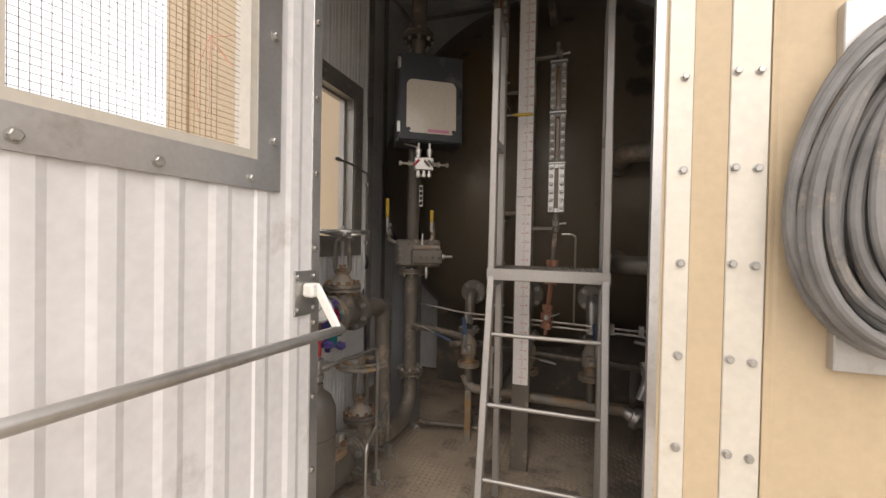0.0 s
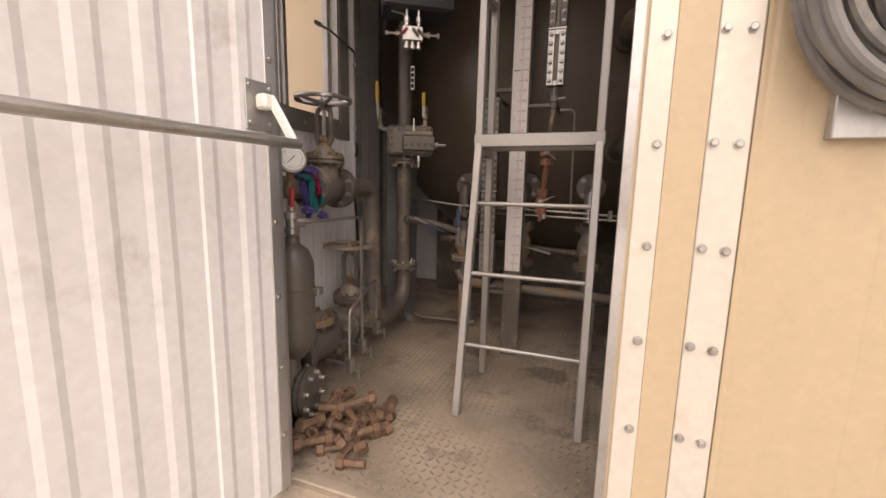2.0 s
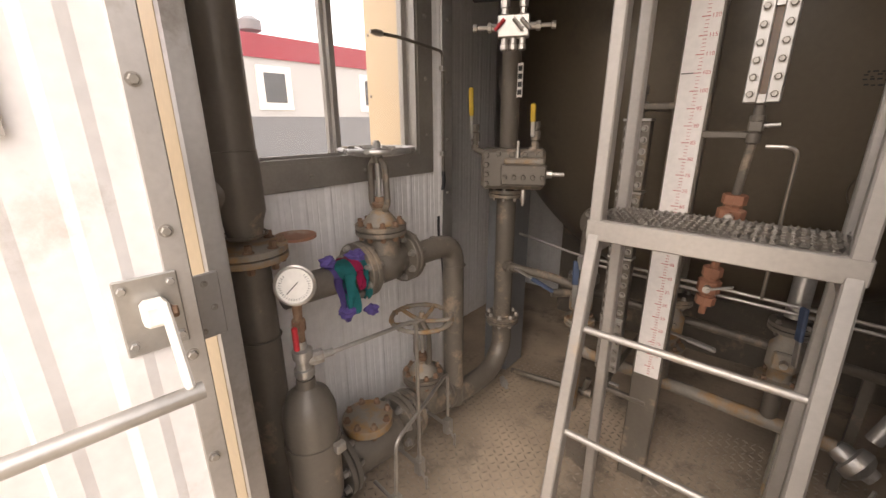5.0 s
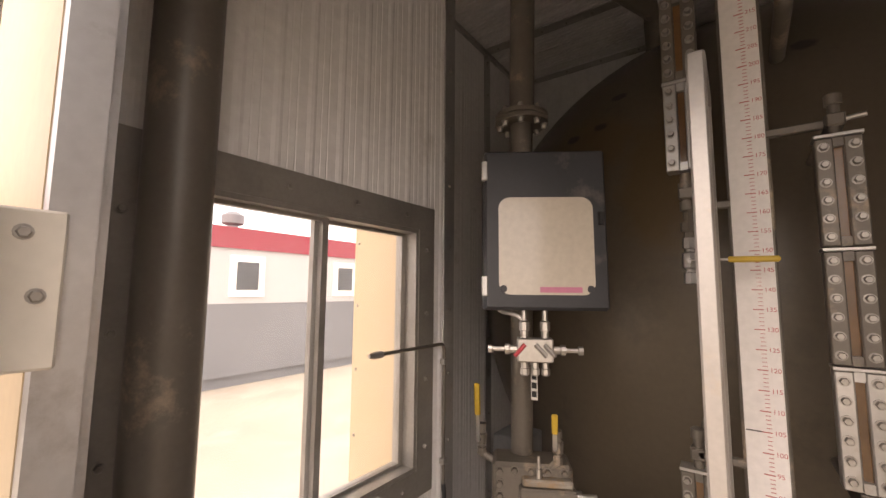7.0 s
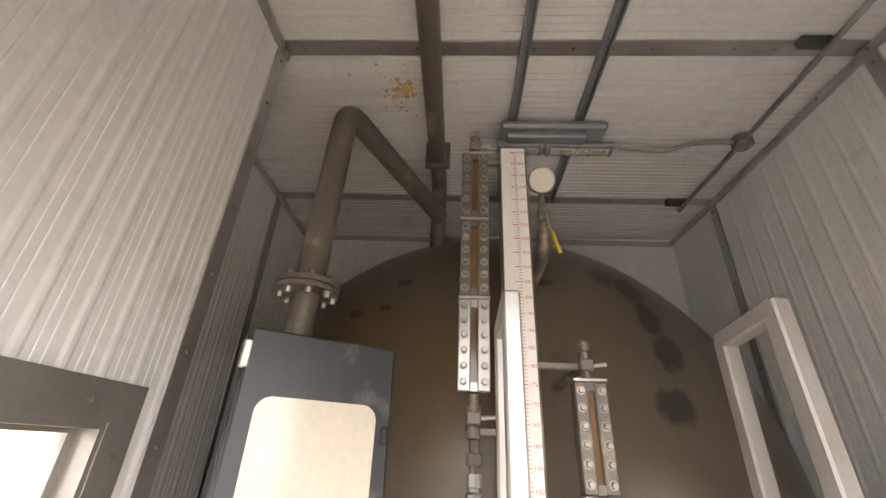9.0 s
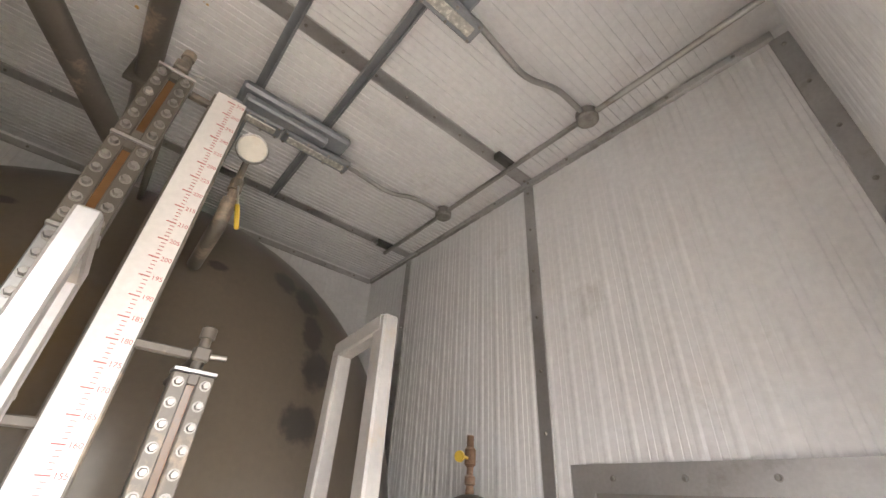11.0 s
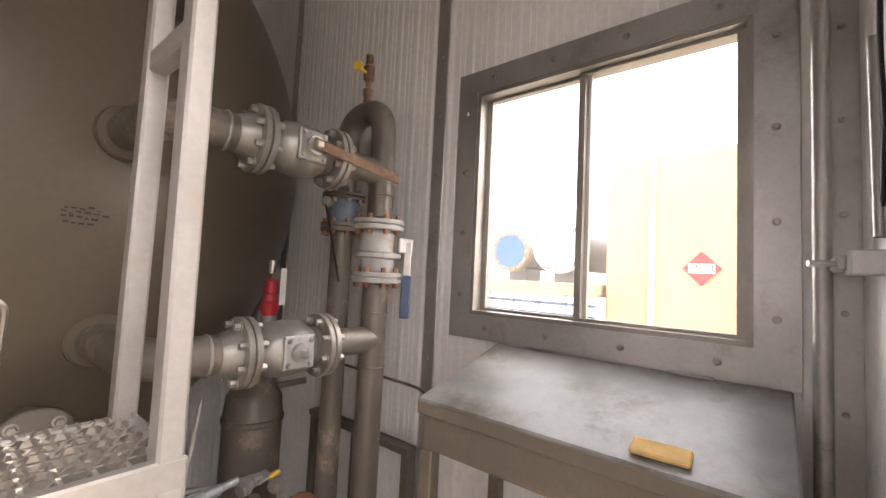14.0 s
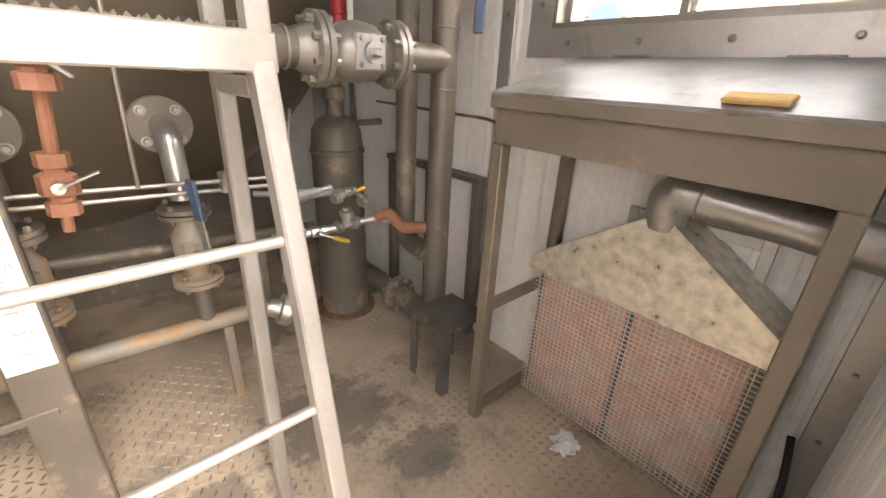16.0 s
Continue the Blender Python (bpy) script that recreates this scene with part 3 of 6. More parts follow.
part("cladding_sheet", B((0.504, FY - 0.0045, -0.1), (0.571, FY - 0.0005, 3.6)), M_TAN, wf, "", False)

# coil of hose on a bracket on the front wall
hc = thing("hose_coil", (0.845, 1.095, 1.06), "coil of weathered grey hose hung on the tan wall", "hose")
rnd = random.Random(5)
for k in range(15):
    a, b = 0.192 - 0.0102 * k + rnd.uniform(-0.004, 0.004), 0.32 - 0.0115 * k + rnd.uniform(-0.015, 0.01)
    cx, cz, y = 0.853 + rnd.uniform(-0.015, 0.015), 1.365 + rnd.uniform(-0.015, 0.03), 1.11 - 0.018 * (k % 4) - 0.001 * k + rnd.uniform(-0.006, 0.004)
    loop = [(cx + a * math.cos(t) * (1 - 0.16 * math.sin(t)), y + 0.006 * math.sin(2 * t + k), cz + b * math.sin(t)) for t in [i * 2 * math.pi / 40 for i in range(41)]]
    part("hose_loop", P(loop, 0.0115, 0.01, 10), M_HOSE, hc)
hb = thing("hose_bracket", (0.855, 1.135, 1.04), "grey steel hose hanger plate on the wall", "bracket")
part("plate", B((0.75, 1.123, 1.03), (0.975, 1.150, 1.75), 0.002), M_ALU, hb)
part("peg", C((0.855, 0.985, 1.60), (0.855, 1.125, 1.60), 0.03, 16), M_STEEL, hb)
for zz in (1.68, 1.08):
    part("screw", hexbolt(bmesh.new(), (0.795, 1.123, zz), (0, -1, 0), 0.009, 0.009), M_STEEL, hb)

# the door leaf, standing open
leaf = thing("door_1", (-0.44, 1.118, 0.0), "white ribbed steel door standing open with a wired window", "door", "", "structure")
LX, LY0, LY1, LZ1 = -0.43, 0.213, 1.118, 2.45
GY0, GY1, GZ0, GZ1 = 0.455, 0.895, 1.452, 2.06
lb = bmesh.new()
for a, b, c, d in ((LY0, GY0, 0.03, LZ1), (GY1, LY1, 0.03, LZ1), (GY0, GY1, 0.03, GZ0), (GY0, GY1, GZ1, LZ1)):
    box(lb, (LX - 0.045, a, c), (LX - 0.002, b, d))
part("door_slab", lb, M_LEAF, leaf, "", False)
part("door_sheet", ribbed('x', LX - 0.004, 1, LY0 + 0.02, LY1 - 0.036, 0.05, LZ1, (GY0, GY1, GZ0, GZ1), 0.105, 0.0045, 0.3, True), M_LEAF, leaf, "", False)
edge = part("edge_strip", B((LX - 0.047, LY1 - 0.036, 0.03), (LX + 0.006, LY1, LZ1), 0.002), M_ALU, leaf)
for k in range(11):
    part("screw", hexbolt(bmesh.new(), (LX + 0.006, LY1 - 0.022, 0.0 + (k + 1) * 0.2075), (1, 0, 0), 0.0075, 0.006), M_BOLT, edge)
T = 0.068
for quad in (((GY0 - T, GZ0 - T), (GY1 + T, GZ0 - T), (GY1, GZ0), (GY0, GZ0)), ((GY1 + T, GZ0 - T), (GY1 + T, GZ1 + T), (GY1, GZ1), (GY1, GZ0)),
             ((GY1 + T, GZ1 + T), (GY0 - T, GZ1 + T), (GY0, GZ1), (GY1, GZ1)), ((GY0 - T, GZ1 + T), (GY0 - T, GZ0 - T), (GY0, GZ0), (GY0, GZ1))):
    bm = bmesh.new()
    f = bm.faces.new([bm.verts.new((LX + 0.008, a, b)) for a, b in quad])
    r = bmesh.ops.extrude_face_region(bm, geom=[f])
    bmesh.ops.translate(bm, verts=[v for v in r["geom"] if isinstance(v, bmesh.types.BMVert)], vec=(0.005, 0, 0))
    tr = part("trim_board", bm, M_ALU, leaf, "", False)
    (ya, za), (yb, zb) = quad[0], quad[1]
    (yd, zd), (yc, zc) = quad[3], quad[2]
    for t in (0.14, 0.5, 0.88):
        q = ((ya + (yb - ya) * t) * 0.68 + (yd + (yc - yd) * t) * 0.32, (za + (zb - za) * t) * 0.68 + (zd + (zc - zd) * t) * 0.32)
        part("screw", hexbolt(bmesh.new(), (LX + 0.013, q[0], q[1]), (1, 0, 0), 0.009, 0.008), M_STEEL, tr)
sl = bmesh.new()
for lo, hi in (((GY0, GZ0), (GY1, GZ0 + 0.02)), ((GY0, GZ1 - 0.02), (GY1, GZ1)), ((GY0, GZ0 + 0.02), (GY0 + 0.02, GZ1 - 0.02)), ((GY1 - 0.02, GZ0 + 0.02), (GY1, GZ1 - 0.02))):
    box(sl, (LX - 0.04, lo[0], lo[1]), (LX + 0.01, hi[0], hi[1]))
part("sash", sl, M_CREAM, leaf, "", False)
pane = part("pane", B((LX - 0.03, GY0 + 0.02, GZ0 + 0.02), (LX - 0.026, GY1 - 0.02, GZ1 - 0.02)), M_GLASS, leaf, "wired glass pane with cracks", False)
pane.visible_shadow = False
wire = bmesh.new()
for k in range(28):
    y = GY0 + 0.02 + k * 0.0127
    if y < GY1 - 0.02:
        box(wire, (LX - 0.0255, y, GZ0 + 0.02), (LX - 0.025, y + 0.0009, GZ1 - 0.02))
for k in range(46):
    z = GZ0 + 0.02 + k * 0.0127
    if z < GZ1 - 0.02:
        box(wire, (LX - 0.0255, GY0 + 0.02, z), (LX - 0.025, GY1 - 0.02, z + 0.0009))
part("wire_mesh", wire, M_RUST, pane, "", False)
cr = bmesh.new()
rnd = random.Random(3)
for k in range(7):
    y, z = 0.80, 1.70
    a = rnd.uniform(-2.2, 0.4)
    pts = []
    for i in range(6):
        pts.append((LX - 0.0235, y, z))
        a += rnd.uniform(-0.3, 0.3)
        y, z = y + 0.035 * math.cos(a), z + 0.035 * math.sin(a)
        if not (GY0 + 0.03 < y < GY1 - 0.03 and z > GZ0 + 0.03):
            break
    if len(pts) > 2:
        pipe(cr, pts, 0.0009, 0.004, 5, 2)
part("crack", cr, M_CERAMIC, pane)
# crossbar latch of the door
for y in (1.062, 0.275):
    pl = part("latch_plate", B((LX + 0.006, y - 0.045, 1.065), (LX + 0.012, y + 0.035, 1.185), 0.002), M_STEEL, leaf)
    for dy, dz in ((-0.035, 0.1), (-0.035, 0.012), (0.025, 0.1), (0.025, 0.012)):
        part("screw", hexbolt(bmesh.new(), (LX + 0.012, y + dy, 1.07 + dz), (1, 0, 0), 0.006, 0.005), M_STEEL, pl)
    part("pivot_block", B((LX + 0.012, y - 0.02, 1.115), (LX + 0.048, y + 0.014, 1.152), 0.006), M_WHITE, leaf)
    part("pivot_bolt", hexbolt(bmesh.new(), (LX + 0.042, y + 0.014, 1.133), (0.2, 1, 0), 0.009, 0.008), M_RUST, leaf)
    arm = pose(LX + 0.04, y + 0.008, 1.14, 0, 0, 0) @ pose(0, 0, 0, 0, -34, 0)
    part("bar_arm", B((-0.013, -0.006, -0.125), (0.013, 0.006, 0.008), 0.004, arm), M_WHITE, leaf)
part("crossbar", C((LX + 0.112, 1.085, 1.032), (LX + 0.112, 0.23, 1.032), 0.0125, 18), M_STEEL, leaf, "worn steel crossbar")

leaf.rotation_euler = (0, 0, radians(-6))

# ---- the vessel ----
VX, VY, VZ, VR, VA = 0.01, 3.575, 1.84, 1.40, 0.84
vs = thing("pressure_vessel", (VX, VY, VZ - VR), "large tan-grey painted pressure vessel with a domed scuffed head", "vessel")
prof = [(VA - VA * math.sin(a) , VR * math.cos(a)) for a in [math.pi / 2 * (1 - i / 20) for i in range(21)]] + [(VA + 0.4, VR)]
part("shell", lathe(bmesh.new(), (VX, VY - VA, VZ), (0, 1, 0), prof, 72), M_VESSEL, vs)
# wide plate added so the shaded space below the shell reads dark
part("saddle", B((VX - 0.95, VY + 0.1, 0.0), (VX + 0.95, VY + 0.16, VZ - 0.5), 0.004), M_PAINT, vs, "saddle plate added to darken the space under the vessel")


def head_y(x, z):
    q = 1 - ((x - VX) ** 2 + (z - VZ) ** 2) / VR ** 2
    return VY - VA * math.sqrt(max(q, 0.0))


# writing on the vessel head: unreadable rows
nt_ = thing("marker_note", (0.36, head_y(0.36, 1.45), 1.42), "small unreadable handwritten black note on the vessel", "marking")
rnd = random.Random(2)
for r_ in range(4):
    x = 0.365 + rnd.uniform(0, 0.012)
    while x < 0.46 + rnd.uniform(-0.02, 0.0):
        w = rnd.uniform(0.006, 0.016)
        z = 1.535 - r_ * 0.013 + rnd.uniform(-0.003, 0.003)
        y = head_y(x, z) - 0.0015
        part("ink_mark", B((x, y, z), (x + w, y + 0.001, z + rnd.uniform(0.002, 0.006))), M_DARKINK, nt_, "", False)
        x += w + 0.006

# ---- platform ladder ----
ld = thing("platform_ladder", (0.145, 1.92, 0.0), "welded aluminium platform ladder with a serrated step", "ladder")
R_ = 0.019


def bar(p0, p1, a=0.019, b=0.019):
    p0, p1 = Vector(p0), Vector(p1)
    d = p1 - p0
    q = d.normalized()
    u = Vector((1, 0, 0)) - q * q.x
    if u.length < 0.1:
        u = Vector((0, 1, 0)) - q * q.y
    u.normalize()
    v = q.cross(u)
    m = Matrix(((u.x, v.x, q.x, p0.x), (u.y, v.y, q.y, p0.y), (u.z, v.z, q.z, p0.z), (0, 0, 0, 1)))
    return B((-a, -b, 0), (a, b, d.length), 0.004, m)


for x in (-0.095, 0.385):
    part("front_leg", bar((x, 1.715, 0.0), (x, 1.945, 1.12), 0.016, 0.02), M_LADDER, ld)
    part("front_post", bar((x, 1.945, 1.12), (x, 1.975, 2.33), 0.016, 0.02), M_LADDER, ld)
    part("back_leg", bar((x, 2.15, 0.0), (x, 2.14, 2.30), 0.016, 0.018), M_LADDER, ld)
    part("hand_rail", bar((x, 1.965, 2.315), (x, 2.15, 2.295), 0.017, 0.018), M_LADDER, ld)
    part("rail_tie", bar((x, 1.97, 1.73), (x, 2.13, 1.73), 0.014, 0.018), M_LADDER, ld)
    part("gusset", bar((x, 1.96, 1.085), (x, 2.13, 1.085), 0.015, 0.015), M_LADDER, ld)
for k in (1, 2, 3):
    z = 0.29 * k
    y = 1.715 + 0.23 * z / 1.12
    part("rung", C((-0.085, y, z), (0.375, y, z), 0.0095, 12), M_LADDER, ld)
pf = bmesh.new()
box(pf, (-0.115, 1.925, 1.105), (0.405, 1.945, 1.158), 0.003)
box(pf, (-0.115, 2.13, 1.105), (0.405, 2.15, 1.158), 0.003)
box(pf, (-0.115, 1.945, 1.115), (-0.09, 2.13, 1.155))
box(pf, (0.38, 1.945, 1.115), (0.405, 2.13, 1.155))
plat = part("platform", pf, M_LADDER, ld)
gr = bmesh.new()
rnd = random.Random(4)
for i in range(15):
    for j in range(6):
        x, y = -0.085 + i * 0.0325, 1.955 + j * 0.032
        o = 0.016 if j % 2 else 0
        for s in (-1, 1):
            pts = [(x + o, y, 1.148), (x + o + s * 0.011, y + 0.006, 1.158), (x + o + s * 0.006, y + 0.010, 1.167), (x + o + s * 0.014, y + 0.016, 1.160), (x + o + s * 0.002, y + 0.024, 1.148)]
            a = [gr.verts.new(p) for p in pts]
            b = [gr.verts.new((p[0] - s * 0.003, p[1] + 0.004, p[2] - 0.004)) for p in pts]
            for k in range(4):
                gr.faces.new((a[k], a[k + 1], b[k + 1], b[k]))
for j in range(7):
    box(gr, (-0.09, 1.948 + j * 0.03, 1.143), (0.38, 1.954 + j * 0.03, 1.152))
for i in range(16):
    box(gr, (-0.092 + i * 0.0315, 1.948, 1.142), (-0.087 + i * 0.0315, 2.13, 1.150))
part("serrated_grating", gr, M_CHROME, ld, "saw-toothed aluminium step", False)

# ---- gauge board ----
gbd = thing("gauge_board", (0.0, 2.42, 0.0), "white measuring board with red centimetre ticks on a grey post", "gauge board")
part("post", B((-0.062, 2.408, 0.0), (0.036, 2.45, 3.045), 0.004), M_PAINT, gbd)
brd = part("board", B((-0.055, 2.400, 0.487), (0.028, 2.406, 3.05), 0.001), M_BOARD, gbd)
tk = bmesh.new()
for c in range(2, 256):
    z = 0.48 + c / 100
    if c % 5 == 0:
        box(tk, (-0.022, 2.3985, z - 0.0011), (0.0, 2.4001, z + 0.0011))
    else:
        box(tk, (-0.011, 2.3985, z - 0.0006), (-0.001, 2.4001, z + 0.0006))
tagged(part("tick_marks", tk, M_INK, brd, "", False), kind="stuff")
part("level_mark", B((-0.052, 2.3984, 1.5288), (-0.020, 2.4001, 1.5315)), M_DARKINK, brd, "", False)
for c in range(5, 256, 5):
    cu = bpy.data.curves.new("numeral", 'FONT')
    cu.body = str(c)
    cu.size = 0.0155
    cu.align_x, cu.align_y = 'LEFT', 'CENTER'
    tmp = bpy.data.objects.new("numeral", cu)
    scene.collection.objects.link(tmp)
    me = bpy.data.meshes.new_from_object(tmp.evaluated_get(bpy.context.evaluated_depsgraph_get()))
    bpy.data.objects.remove(tmp)
    me.transform(pose(0.003, 2.3993, 0.48 + c / 100, 90, 0, 0))
    me.transform(Matrix.Translation(-Vector(gbd.location)))
    me.materials.append(M_INK)
    ob = new("numeral", me)
    ob.parent = brd


# ---- level gauges on the vessel ----
def level_gauge(x, y, z0, z1, sections, label, w=0.042):
    g = thing("level_gauge", (x, y, z0), label, "level gauge", "level gauges")
    h = (z1 - z0) / sections
    for k in range(sections):
        a, b = z0 + k * h + 0.006, z0 + (k + 1) * h - 0.006
        bm = bmesh.new()
        box(bm, (x - w, y, a), (x - 0.009, y + 0.045, b), 0.003)
        box(bm, (x + 0.009, y, a), (x + w, y + 0.045, b), 0.003)
        box(bm, (x - 0.009, y + 0.002, b - 0.022), (x + 0.009, y + 0.045, b))
        box(bm, (x - 0.009, y + 0.002, a), (x + 0.009, y + 0.045, a + 0.022))
        sec = part("gauge_section", bm, M_STEEL if k == 0 else M_PAINT, g)
        part("sight_glass", B((x - 0.009, y + 0.016, a + 0.02), (x + 0.009, y + 0.03, b - 0.02)), M_AMBER, sec)
        for i in range(6):
            zz = a + 0.022 + i * (b - a - 0.044) / 5
            for s in (-1, 1):
                part("stud", hexbolt(bmesh.new(), (x + s * 0.027, y, zz), (0, -1, 0), 0.0085, 0.011), M_BOLT, sec)
        part("clamp_plate", B((x - w - 0.002, y - 0.003, b + 0.001), (x + w + 0.002, y + 0.048, b + 0.009), 0.001), M_STEEL, g)
    for z, up in ((z1 + 0.003, 1), (z0, -1)):
        d = (0, 0, up)
        part("nipple", lathe(bmesh.new(), (x, y + 0.024, z), d, [(0, 0.013), (0.025, 0.013), (0.026, 0.019), (0.05, 0.019), (0.051, 0.012), (0.075, 0.012), (0.076, 0.017), (0.10, 0.017), (0.105, 0.01)], 12), M_PAINT, g)
    for z in (z0 - 0.055, z1 + 0.04):
        yy = max(head_y(x, z), y + 0.1)
        part("connection", C((x, y + 0.02, z), (x, yy + 0.03, z), 0.012, 12), M_PAINT, g)
        part("gauge_cock", B((x - 0.018, y + 0.005, z - 0.016), (x + 0.018, y + 0.045, z + 0.016), 0.004), M_PAINT, g)
        part("stem", C((x, y + 0.025, z), (x + 0.055, y + 0.02, z + 0.004), 0.006, 10), M_STEEL, g)
    part("bracket", B((min(x, 0.0), 2.405, z0 - 0.09), (max(x, 0.0), 2.425, z0 - 0.07), 0.003), M_PAINT, g)
    part("bracket", B((min(x, 0.0), 2.405, z1 + 0.03), (max(x, 0.0), 2.425, z1 + 0.05), 0.003), M_PAINT, g)
    return g


level_gauge(0.158, 2.372, 1.435, 2.245, 3, "three-section level gauge with studded bright flanges")
level_gauge(-0.150, 2.312, 2.19, 2.955, 3, "high three-section level gauge with brown sight glass")
level_gauge(-0.160, 2.40, 0.44, 1.40, 4, "low studded level gauge beside the gauge board")


def small_valve(p, axis, r, L, label, lever_to=None, material=None, grip=None, body_len=1.0):
    """A small threaded ball valve with unions at both ends and a lever."""
    d = Vector(axis).normalized()
    p = Vector(p)
    v = thing("ball_valve", p, label, "valve", "small valves")
    part("body", lathe(bmesh.new(), p - d * L / 2, d, [(0, r), (L * .22, r), (L * .24, r * .75), (L * .3, r * .75), (L * .35, r * 1.15), (L * .65, r * 1.15), (L * .7, r * .75), (L * .76, r * .75), (L * .78, r), (L, r)], 8), material or M_STEEL, v)
    if lever_to:
        q = Vector(lever_to)
        n = (q - p)
        part("stem", C(p, p + (Vector((0, -1, 0)) if abs(d.y) < 0.9 else Vector((0, 0, 1))) * r * 1.7, r * 0.4, 10), M_STEEL, v)
        o = (Vector((0, -1, 0)) if abs(d.y) < 0.9 else Vector((0, 0, 1))) * r * 1.6
        lever(v, p + o, q + o, 0.016, M_STEEL, grip)
    return v


# trims of the level gauges
small_valve((-0.148, 2.335, 1.955), (0, 0, 1), 0.017, 0.12, "drain valve with a yellow lever under a gauge", (0.03, 2.335, 1.952), M_STEEL, M_YELLOW)
small_valve((0.142, 2.40, 1.12), (0.05, 0, 1), 0.033, 0.13, "orange primed gauge drain valve", (0.19, 2.39, 1.08), M_ORANGE)
small_valve((0.120, 2.45, 0.87), (0.05, 0, 1), 0.03, 0.13, "orange primed drain valve above the tubes", (0.19, 2.44, 0.90), M_ORANGE)
dn = thing("drain_nipple", (-0.148, 2.335, 2.01), "threaded nipple and hex union under a level gauge", "pipe fitting")
part("nipple", lathe(bmesh.new(), (-0.148, 2.335, 2.012), (0, 0, 1), [(0, 0.012), (0.02, 0.012), (0.021, 0.02), (0.045, 0.02), (0.046, 0.012), (0.078, 0.012)], 8), M_PAINT, dn)
dp = thing("drain_pipe", (0.15, 2.4, 0.80), "thin rusty drain pipe under a level gauge", "pipe")
part("pipe", P([(0.158, 2.396, 1.34), (0.145, 2.40, 1.18)], 0.012, 0.02, 10), M_PAINT, dp)
part("pipe", P([(0.14, 2.405, 1.06), (0.125, 2.445, 0.93)], 0.013, 0.02, 10), M_ORANGE, dp)
part("nozzle", P([(0.118, 2.455, 0.81), (0.113, 2.46, 0.765)], 0.011, 0.02, 10), M_ORANGE, dp)
ct = thing("sample_tube", (0.25, 2.4, 0.82), "bent stainless sample tube from a gauge cock", "tube")
part("tube", P([(0.19, 2.39, 1.325), (0.262, 2.39, 1.325), (0.262, 2.60, 0.81)], 0.006, 0.03, 8), M_CHROME, ct)

# heating tubes across the vessel
tr_ = thing("tracer_tubes", (0.2, 2.62, 0.80), "pair of stainless tracer tubes with clips", "tube")
part("tube", P([(-0.72, 2.66, 0.86), (-0.40, 2.62, 0.825), (0.2, 2.61, 0.81), (0.66, 2.62, 0.79), (0.72, 2.70, 0.99)], 0.0065, 0.05, 8), M_CHROME, tr_)
part("tube", P([(-0.35, 2.64, 0.79), (0.2, 2.62, 0.78), (0.66, 2.62, 0.765), (0.70, 2.66, 0.62)], 0.0065, 0.05, 8), M_CHROME, tr_)
for x in (-0.38, 0.12, 0.47, 0.62):
    part("clip", B((x - 0.012, 2.596, 0.765), (x + 0.012, 2.634, 0.825), 0.003), M_STEEL, tr_)

# ---- drain legs: three flanged nozzles down to a header ----
for x, lev in ((-0.375, M_BLUE), (-0.005, M_STEEL), (0.362, M_BLUE)):
    n = thing("drain_valve", (x, 2.67, 0.36), "rust-streaked drain leg with a flanged ball valve under the vessel", "valve", "drain legs")
    yv = head_y(x, 0.94)
    part("nozzle_flange", lathe(bmesh.new(), (x, 2.745, 0.945), (0, 1, 0), [(0, 0.078), (0.003, 0.082), (0.02, 0.082), (0.021, 0.045), (max(0.05, yv - 2.73), 0.04)], 32), M_PAINT, n)
    for k in range(4):
        a = math.pi / 4 + k * math.pi / 2
        part("bolt", hexbolt(bmesh.new(), (x + 0.06 * math.cos(a), 2.745, 0.945 + 0.06 * math.sin(a)), (0, -1, 0), 0.011, 0.013), M_BOLT, n)
    part("elbow", P([(x, 2.76, 0.945), (x, 2.665, 0.935), (x, 2.655, 0.75)], 0.031, 0.07, 16), M_STEEL if x > 0 else M_PAINT, n)
    flange(n, (x, 2.655, 0.715), (0, 0, 1), 0.068, 0.016, 4, M_PAINT)
    vb = part("valve_body", lathe(bmesh.new(), (x, 2.655, 0.51), (0, 0, 1), [(0, 0.036), (0.03, 0.036), (0.05, 0.05), (0.13, 0.05), (0.15, 0.036), (0.19, 0.036)], 20), M_RUSTPAINT, n)
    part("stem_pad", B((x - 0.034, 2.59, 0.565), (x + 0.034, 2.61, 0.635), 0.006), M_RUSTPAINT, vb)
    part("stem", C((x, 2.565, 0.60), (x, 2.60, 0.60), 0.012, 10), M_STEEL, vb)
    if x > 0.1:
        lever(n, (x + 0.025, 2.57, 0.61), (x + 0.012, 2.56, 0.82), 0.022, M_STEEL, lev)
    else:
        lever(n, (x, 2.57, 0.61), (x + (0.17 if x > -0.1 else -0.02), 2.60, 0.57 if x > -0.1 else 0.80), 0.022, M_STEEL, lev)
    flange(n, (x, 2.655, 0.495), (0, 0, 1), 0.07, 0.016, 4, M_RUSTPAINT, True, M_RUST)
    part("riser", C((x, 2.655, 0.345), (x, 2.655, 0.48), 0.027, 16), M_PAINT, n)
hd = thing("drain_header", (0.0, 2.655, 0.30), "dusty drain header pipe close above the floor", "pipe")
part("pipe", P([(-0.40, 2.655, 0.42), (-0.36, 2.655, 0.34), (0.55, 2.645, 0.325)], 0.028, 0.05, 16), M_RUSTPAINT, hd)
part("union", lathe(bmesh.new(), (0.55, 2.645, 0.325), (1, -0.3, -0.45), [(0, 0.03), (0.02, 0.036), (0.04, 0.036), (0.045, 0.055), (0.075, 0.06), (0.09, 0.05), (0.10, 0.03), (0.12, 0.026)], 20), M_STEEL, hd)
